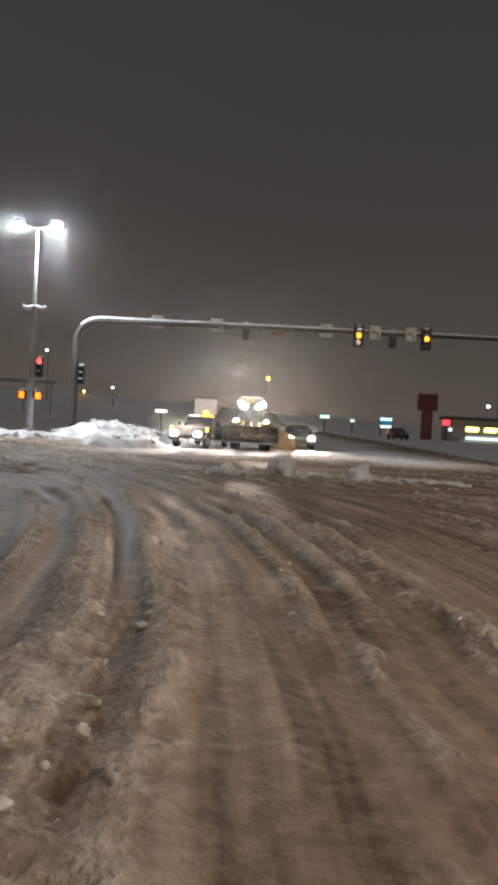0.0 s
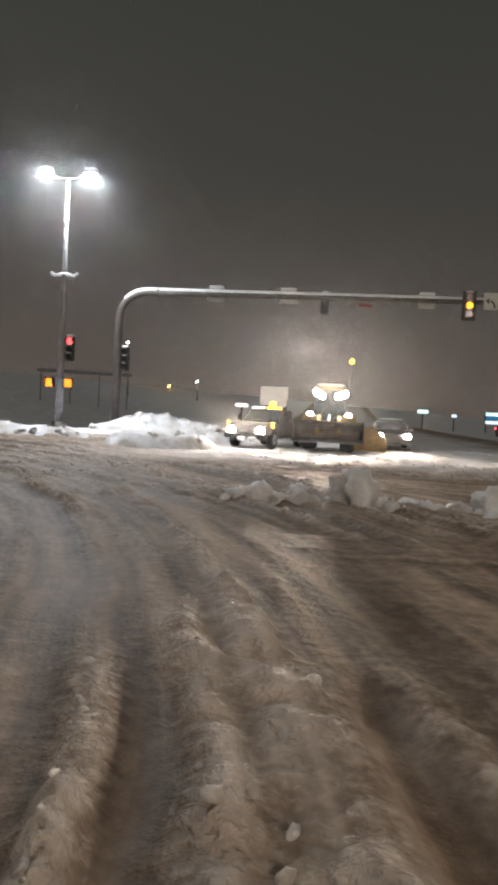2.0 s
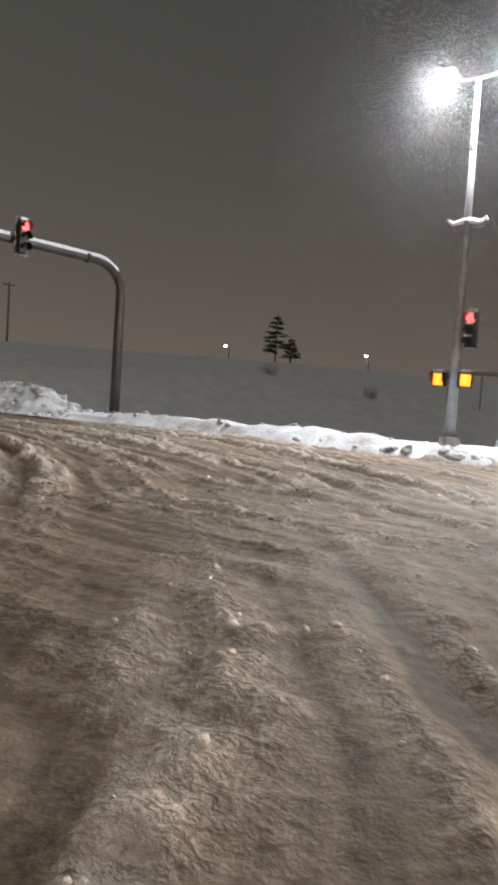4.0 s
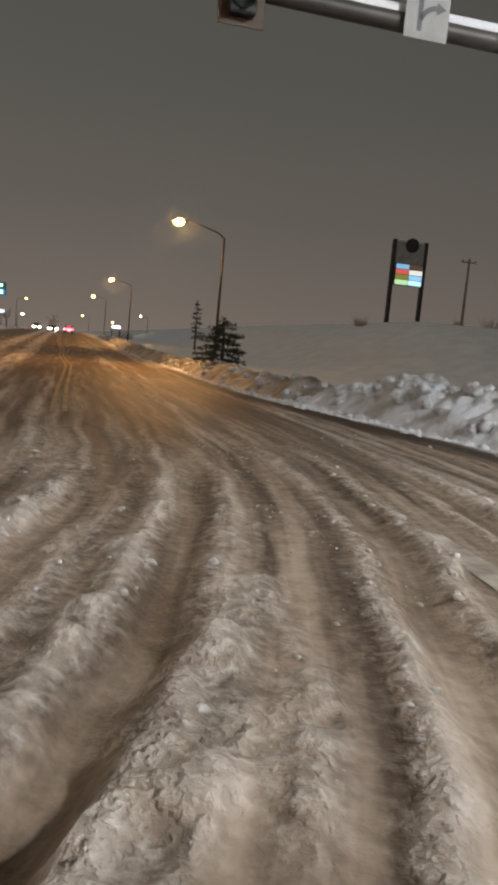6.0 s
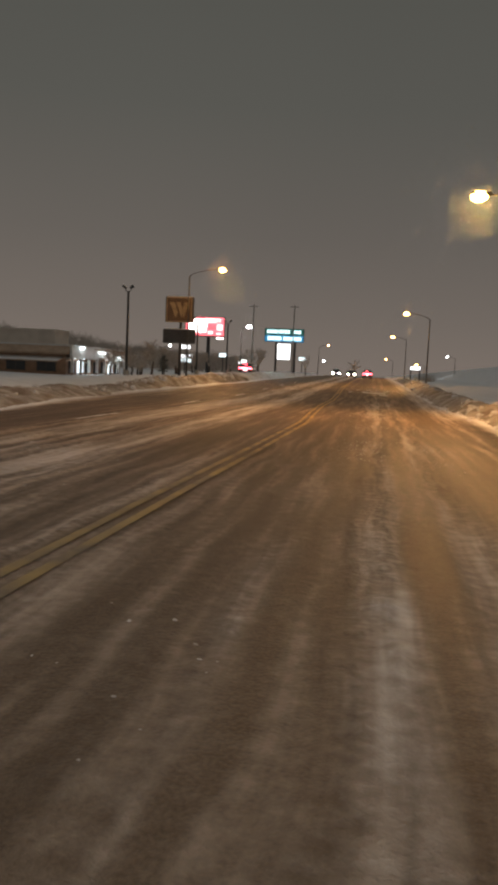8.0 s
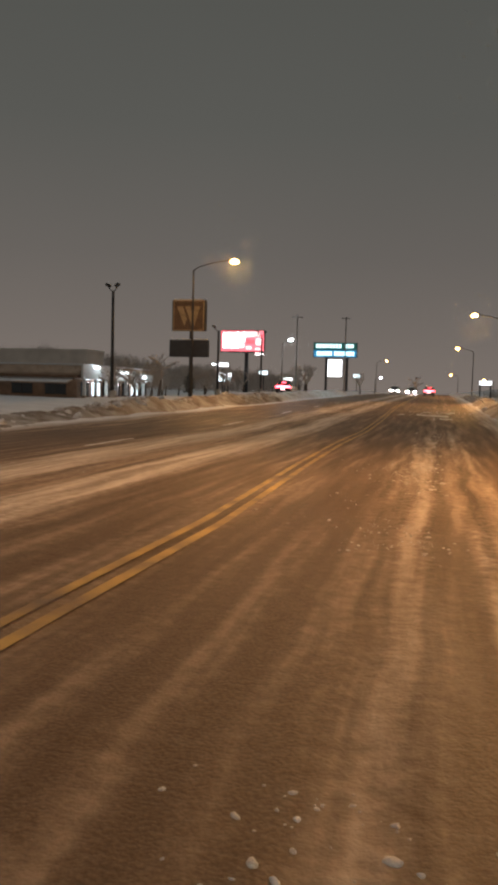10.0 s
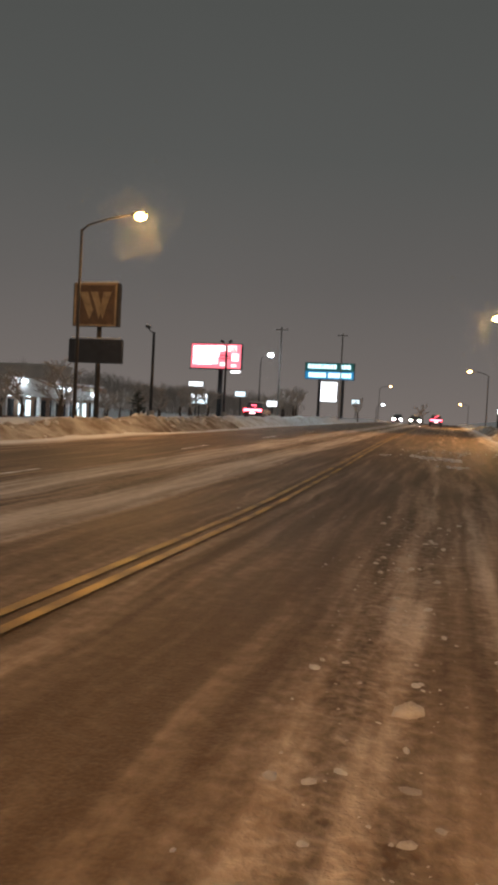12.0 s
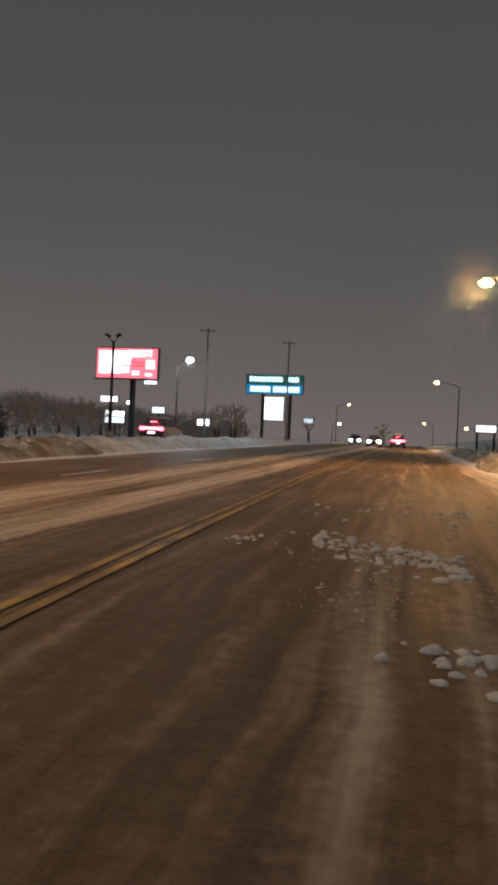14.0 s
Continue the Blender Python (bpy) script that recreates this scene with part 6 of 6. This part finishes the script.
# ---- buildings ----
def shop():
    zb = land_z(-9.0, 119.0)
    ob = thing("shop_building", pose(-9.3, 119.0, zb), "low brown shop with tan roof and pale lit side fascia", "building")
    part("wall", boxes((-15.5, 10.2, 1.3, 31.0, 20.4, 2.6)), M_BRICK, ob)
    roof = part("roof", prism([(-0.9, 2.55), (-0.9, 2.78), (0.2, 3.62), (20.8, 3.62), (20.8, 2.55)], 15.9, bevel=0.03), M_TAN, ob, "tan sloped roof band")
    roof.location = (-15.2, 0, 0)
    part("snow_load", boxes((-15.2, 10.6, 3.72, 31.6, 20.0, 0.22), bevel=0.09, seg=2), M_SNOW, ob, "snow on the flat roof")
    part("eave_snow", boxes((-15.2, -0.88, 2.83, 31.6, 0.22, 0.10), bevel=0.045, seg=2), M_SNOW, roof)
    for k in range(20):
        part("rib", boxes((15.2 - 1.55 * k, -0.36, 3.22, 0.06, 0.06, 0.6)), M_BRICK, roof)
    aw = part("awning", prism([(-1.6, 1.55), (-1.6, 1.68), (-0.02, 2.10), (-0.02, 1.97)], 15.2), M_TAN, ob)
    aw.location = (-15.6, 0, 0)
    part("awning_snow", prism([(-1.62, 1.69), (-1.6, 1.82), (-0.02, 2.26), (-0.02, 2.12)], 15.2, bevel=0.02), M_SNOW, aw)
    for k in range(7):
        wnd = part("window", boxes((-2.6 - 4.2 * k, -0.03, 0.95, 2.6, 0.06, 1.1), bevel=0.01), M_GLASS, ob)
        part("frame", boxes((-2.6 - 4.2 * k, -0.05, 1.53, 2.8, 0.10, 0.08), (-2.6 - 4.2 * k, -0.05, 0.37, 2.8, 0.12, 0.08), (-2.6 - 4.2 * k, -0.06, 0.95, 0.06, 0.08, 1.1)), M_STEEL, wnd)
    # the side that faces the road: pale fascia in falling steps, lit soffit, pillars
    for y0, y1, top in ((-0.6, 7.0, 3.70), (7.0, 14.0, 3.30), (14.0, 20.8, 2.90)):
        fa = part("fascia", boxes((0.95, (y0 + y1) / 2, (2.1 + top) / 2, 0.24, y1 - y0 - 0.02, top - 2.1), bevel=0.03), M_FASCIA, ob, "pale fascia board")
        part("snow_cap", boxes((0.95, (y0 + y1) / 2, top + 0.05, 0.22, y1 - y0 - 0.1, 0.10), bevel=0.045, seg=2), M_SNOW, fa)
        part("strip_light", boxes((1.12, (y0 + y1) / 2 - 0.5, top - 0.22, 0.10, 3.0 if y0 > 0 and y0 < 10 else 1.3, 0.16), bevel=0.02), G_SHOPTUBE, fa)
        part("lamp_arm", boxes((1.09, (y0 + y1) / 2 - 0.5, top - 0.10, 0.10, 0.05, 0.12)), M_GALV, fa)
    part("soffit", boxes((0.42, 10.1, 2.14, 0.82, 21.2, 0.06)), M_FASCIA, ob)
    for k in range(8):
        y = 0.4 + 2.85 * k
        pl = part("pillar", boxes((0.72, y, 1.06, 0.32, 0.32, 2.1), bevel=0.02), M_FASCIA, ob)
        part("plinth", boxes((0.72, y, 0.14, 0.42, 0.42, 0.28), bevel=0.02), M_BRICK, pl)
        if k < 7:
            dw = part("shop_window", boxes((0.05, y + 1.42, 1.0, 0.06, 2.0, 1.5), bevel=0.01), G_SHOP if k in (1, 5) else M_GLASS, ob)
            part("frame", boxes((0.10, y + 1.42, 1.78, 0.08, 2.1, 0.07), (0.10, y + 1.42, 0.22, 0.08, 2.1, 0.07), (0.10, y + 1.42, 1.0, 0.08, 0.06, 1.5)), M_STEEL, dw)
    for y in (1.8, 4.7, 13.2, 18.9):
        part("soffit_light", boxes((0.42, y, 2.09, 0.24, 0.5, 0.05)), G_SHOPTUBE, ob)
    return ob


shop()
SHOP_COOL = (0.82, 0.96, 1.0)
for yy in (123.0, 133.5):
    lamp_light("canopy_light", "POINT", (-8.95, yy, 1.75 + land_z(-8.9, yy)), (-8.9, yy, 0), 14, SHOP_COOL, 0.15)
# the strip lights wash the fascia below them
for yy, top in ((121.7, 3.70), (129.0, 3.30), (135.9, 2.90)):
    lamp_light("fascia_light", "POINT", (-7.75, yy, top - 0.10 + land_z(-9.0, 119.0)), (-8.3, yy, 2), 34, SHOP_COOL, 0.12)


def big_box(x0, x1, y0, y1, h, label, mat=M_WALL, windows=0, turn_face="y"):
    cx, cy = (x0 + x1) / 2, (y0 + y1) / 2
    zb = land_z(cx, y0) - 0.2
    ob = thing("building", pose(cx, cy, zb), label, "building", "distant buildings")
    sx, sy = x1 - x0, y1 - y0
    part("wall", boxes((0, 0, h / 2, sx, sy, h)), mat, ob)
    part("parapet", boxes((0, -sy / 2, h + 0.1, sx + 0.3, 0.4, 0.5), (0, sy / 2, h + 0.1, sx + 0.3, 0.4, 0.5), (-sx / 2, 0, h + 0.1, 0.4, sy, 0.5), (sx / 2, 0, h + 0.1, 0.4, sy, 0.5)), M_STORE if mat is M_STORE else M_ROOF, ob)
    part("roof_snow", boxes((0, 0, h + 0.12, sx - 0.5, sy - 0.5, 0.3)), M_SNOW, ob)
    for k in range(windows):
        px = -sx / 2 + sx * (k + 0.5) / windows
        wnd = part("window", boxes((px, -sy / 2 - 0.02, min(1.6, h * 0.5), sx / windows * 0.5, 0.08, min(1.6, h * 0.4))), M_GLASS, ob)
        part("frame", boxes((px, -sy / 2 - 0.05, min(1.6, h * 0.5) + min(1.6, h * 0.4) / 2, sx / windows * 0.54, 0.1, 0.08)), M_STEEL, wnd)
    return ob


big_box(-58, -35.5, 174, 181, 7.6, "large plain tan store behind the shop", M_STORE, windows=5)


def far_woods():
    """A dim belt of leafless trees behind the shops: many upright twigs with an uneven top."""
    rng = np.random.default_rng(12)
    n = 26000
    x = rng.uniform(-150, -8, n)
    y = 238 + rng.normal(0, 7, n) + 0.1 * (x + 60)
    top = (6.0 + 5.0 * ease(-20, -70, x)) * (0.55 + 0.75 * fbm(x, y, 9.0, 5, 3))
    z1 = land(x, y) + top * rng.random(n) ** 0.6
    z0 = z1 - rng.uniform(0.6, 2.2, n)
    lean = rng.normal(0, 0.5, (n, 2))
    w = rng.uniform(0.03, 0.09, n)
    V = np.stack([np.stack([x - w, y, z0], -1), np.stack([x + w, y, z0], -1), np.stack([x + lean[:, 0], y + lean[:, 1], z1], -1)], 1).reshape(-1, 3)
    me = bpy.data.meshes.new("far_woods")
    me.from_pydata(V.tolist(), [], np.arange(3 * n).reshape(-1, 3).tolist())
    me.materials.append(M_TWIG)
    return tagged(new("far_woods", me), "dim belt of leafless trees behind the shops", "woods", kind="stuff")


far_woods()
bare_tree(23.5, 236.0, 6.0, 90, "round-crowned bare tree beyond the crest", 0.8, 5)


def hillside_bar():
    # stands in for an unidentified dark bar; posts added, haze in its grey
    ob = thing("hillside_bar", pose(101.0, 31.2, 0, 0, 0, -63.7), "long grey snow-capped stand-in bar on added posts across the hillside", "rail")
    part("beam", boxes((0, 0, 5.0, 11.8, 0.3, 0.40), bevel=0.03), M_PANEL, ob)
    part("snow_load", boxes((0.4, 0, 5.28, 10.8, 0.26, 0.12), bevel=0.05, seg=2), M_SNOW, ob)
    for xx in (-5.4, -1.8, 1.8, 5.4):
        wx, wy = 101.0 + xx * 0.443, 31.2 - xx * 0.897
        z0 = land_z(wx, wy) - 0.1
        part("post", tube([(xx, 0, z0), (xx, 0, 4.8)], 0.07, 8), M_GALV, ob)
    return ob


hillside_bar()


def lit_kiosk():
    zb = land_z(102.0, -30.0)
    ob = thing("drive_in_shop", pose(102.0, -28.4, zb, 0, 0, -90), "low drive-in shop with yellow lit windows and white counter", "building")
    part("wall", boxes((6.0, 3.0, 1.5, 12.0, 6.0, 3.0)), M_WALL, ob)
    part("roof", boxes((6.0, 2.7, 3.15, 12.8, 7.2, 0.32), bevel=0.05), M_ROOF, ob)
    part("snow_load", boxes((6.0, 2.7, 3.42, 12.6, 7.0, 0.24), bevel=0.09, seg=2), M_SNOW, ob)
    for k in range(4):
        wnd = part("window", boxes((2.6 + 2.5 * k, -0.05, 1.75, 1.7, 0.08, 0.62), bevel=0.02), G_YELLOW if k < 3 else M_GLASS, ob, "yellow lit window")
        part("frame", boxes((2.6 + 2.5 * k, -0.07, 1.40, 1.9, 0.1, 0.08), (2.6 + 2.5 * k, -0.07, 2.10, 1.9, 0.1, 0.08)), M_STEEL, wnd)
    part("counter_light", boxes((6.6, -0.25, 0.55, 9.8, 0.3, 0.42), bevel=0.04), G_SHOP, ob, "white lit counter front")
    rd = part("sign_post", tube([(-1.1, -0.4, 0), (-1.1, -0.4, 2.6)], 0.07, 8), M_DARK, ob)
    part("sign_box", boxes((-1.1, -0.5, 2.5, 1.0, 0.25, 0.75), bevel=0.03), G_REDSIGN, rd, "small red lit sign")
    part("lamp", disc((-0.5, -0.45, 1.6), 0.28, 0.2, "y", 16, 0.03), G_SHOP, rd, "round white lamp")
    return ob


lit_kiosk()
cobra_lamp(104.0, -33.4, 103.2, 4.9, "white lamps", G_FARLAMP, (0.95, 0.97, 1.0), 8, "distant lamp post with a lit cold white head")
cobra_lamp(125.0, -42.0, 124.2, 8.6, "far lamps", watts=20)


# ---- falling snow, packed round lamps and headlights to imitate their halos and haze ----
def snowfall(name, boxes_, label, seed, clear=0.35):
    """Loose flakes in the air, each (centre, spread, count, size); spread thins them outwards, and each lamp keeps its own surroundings clear."""
    rng = np.random.default_rng(seed)
    V = []
    for c, spread, count, size in boxes_:
        p = rng.normal(0, 1, (count, 3)) * np.array(spread) * rng.random((count, 1)) ** 0.5 + np.array(c)
        p = p[p[:, 2] > land(p[:, 0], p[:, 1]) + 0.15]
        if c[2] > 7:
            p = p[np.linalg.norm(p - np.array(c), axis=1) > (1.2 if spread[0] > 3 else clear if spread[0] > 1 else 0.3)]
        a = rng.normal(0, 1, (len(p), 3))
        a /= np.linalg.norm(a, axis=1, keepdims=True)
        b = np.cross(a, rng.normal(0, 1, (len(p), 3)))
        b /= np.linalg.norm(b, axis=1, keepdims=True)
        s = size * rng.uniform(0.5, 1.3, (len(p), 1))
        V.append(np.stack([p + a * s, p - a * s * 0.5 + b * s * 0.87, p - a * s * 0.5 - b * s * 0.87], 1))
    V = np.concatenate(V).reshape(-1, 3)
    me = bpy.data.meshes.new(name)
    me.vertices.add(len(V))
    me.vertices.foreach_set("co", V.astype(np.float32).ravel())
    me.loops.add(len(V))
    me.loops.foreach_set("vertex_index", np.arange(len(V), dtype=np.int32))
    me.polygons.add(len(V) // 3)
    me.polygons.foreach_set("loop_start", np.arange(0, len(V), 3, dtype=np.int32))
    me.update(calc_edges=True)
    me.materials.append(M_FLAKE)
    return tagged(new(name, me), label, "snowfall", kind="stuff")


M_FLAKE = snow_material("snow_flake", amount=0.0, seep=0.45)
snowfall("falling_snow", [
    ((39.5, 11.2, 10.4), (4.0, 4.0, 3.6), 150000, 0.006), ((39.75, 12.25, 10.9), (0.45, 0.34, 0.42), 9000, 0.005), ((39.75, 10.2, 10.9), (0.45, 0.34, 0.42), 9000, 0.005),
    ((33.1, 54.5, 7.6), (1.5, 1.5, 1.5), 26000, 0.0045), ((16.8, 90.0, 9.7), (1.8, 1.8, 1.8), 30000, 0.0055), ((32.5, 109.9, 8.2), (2.2, 2.2, 2.2), 14000, 0.009),
    ((36.2, -0.4, 2.3), (1.8, 1.8, 1.0), 30000, 0.006), ((35.4, 2.6, 0.9), (1.6, 1.3, 0.5), 16000, 0.006), ((42.5, -3.3, 0.8), (1.4, 1.0, 0.5), 2500, 0.008),
    ((35.0, 0.4, 3.6), (2.6, 5.2, 3.0), 300000, 0.0058), ((10.05, 142.0, 8.2), (2, 2, 2), 6000, 0.010)],
    "falling snowflakes lit up round the lamps", 3)
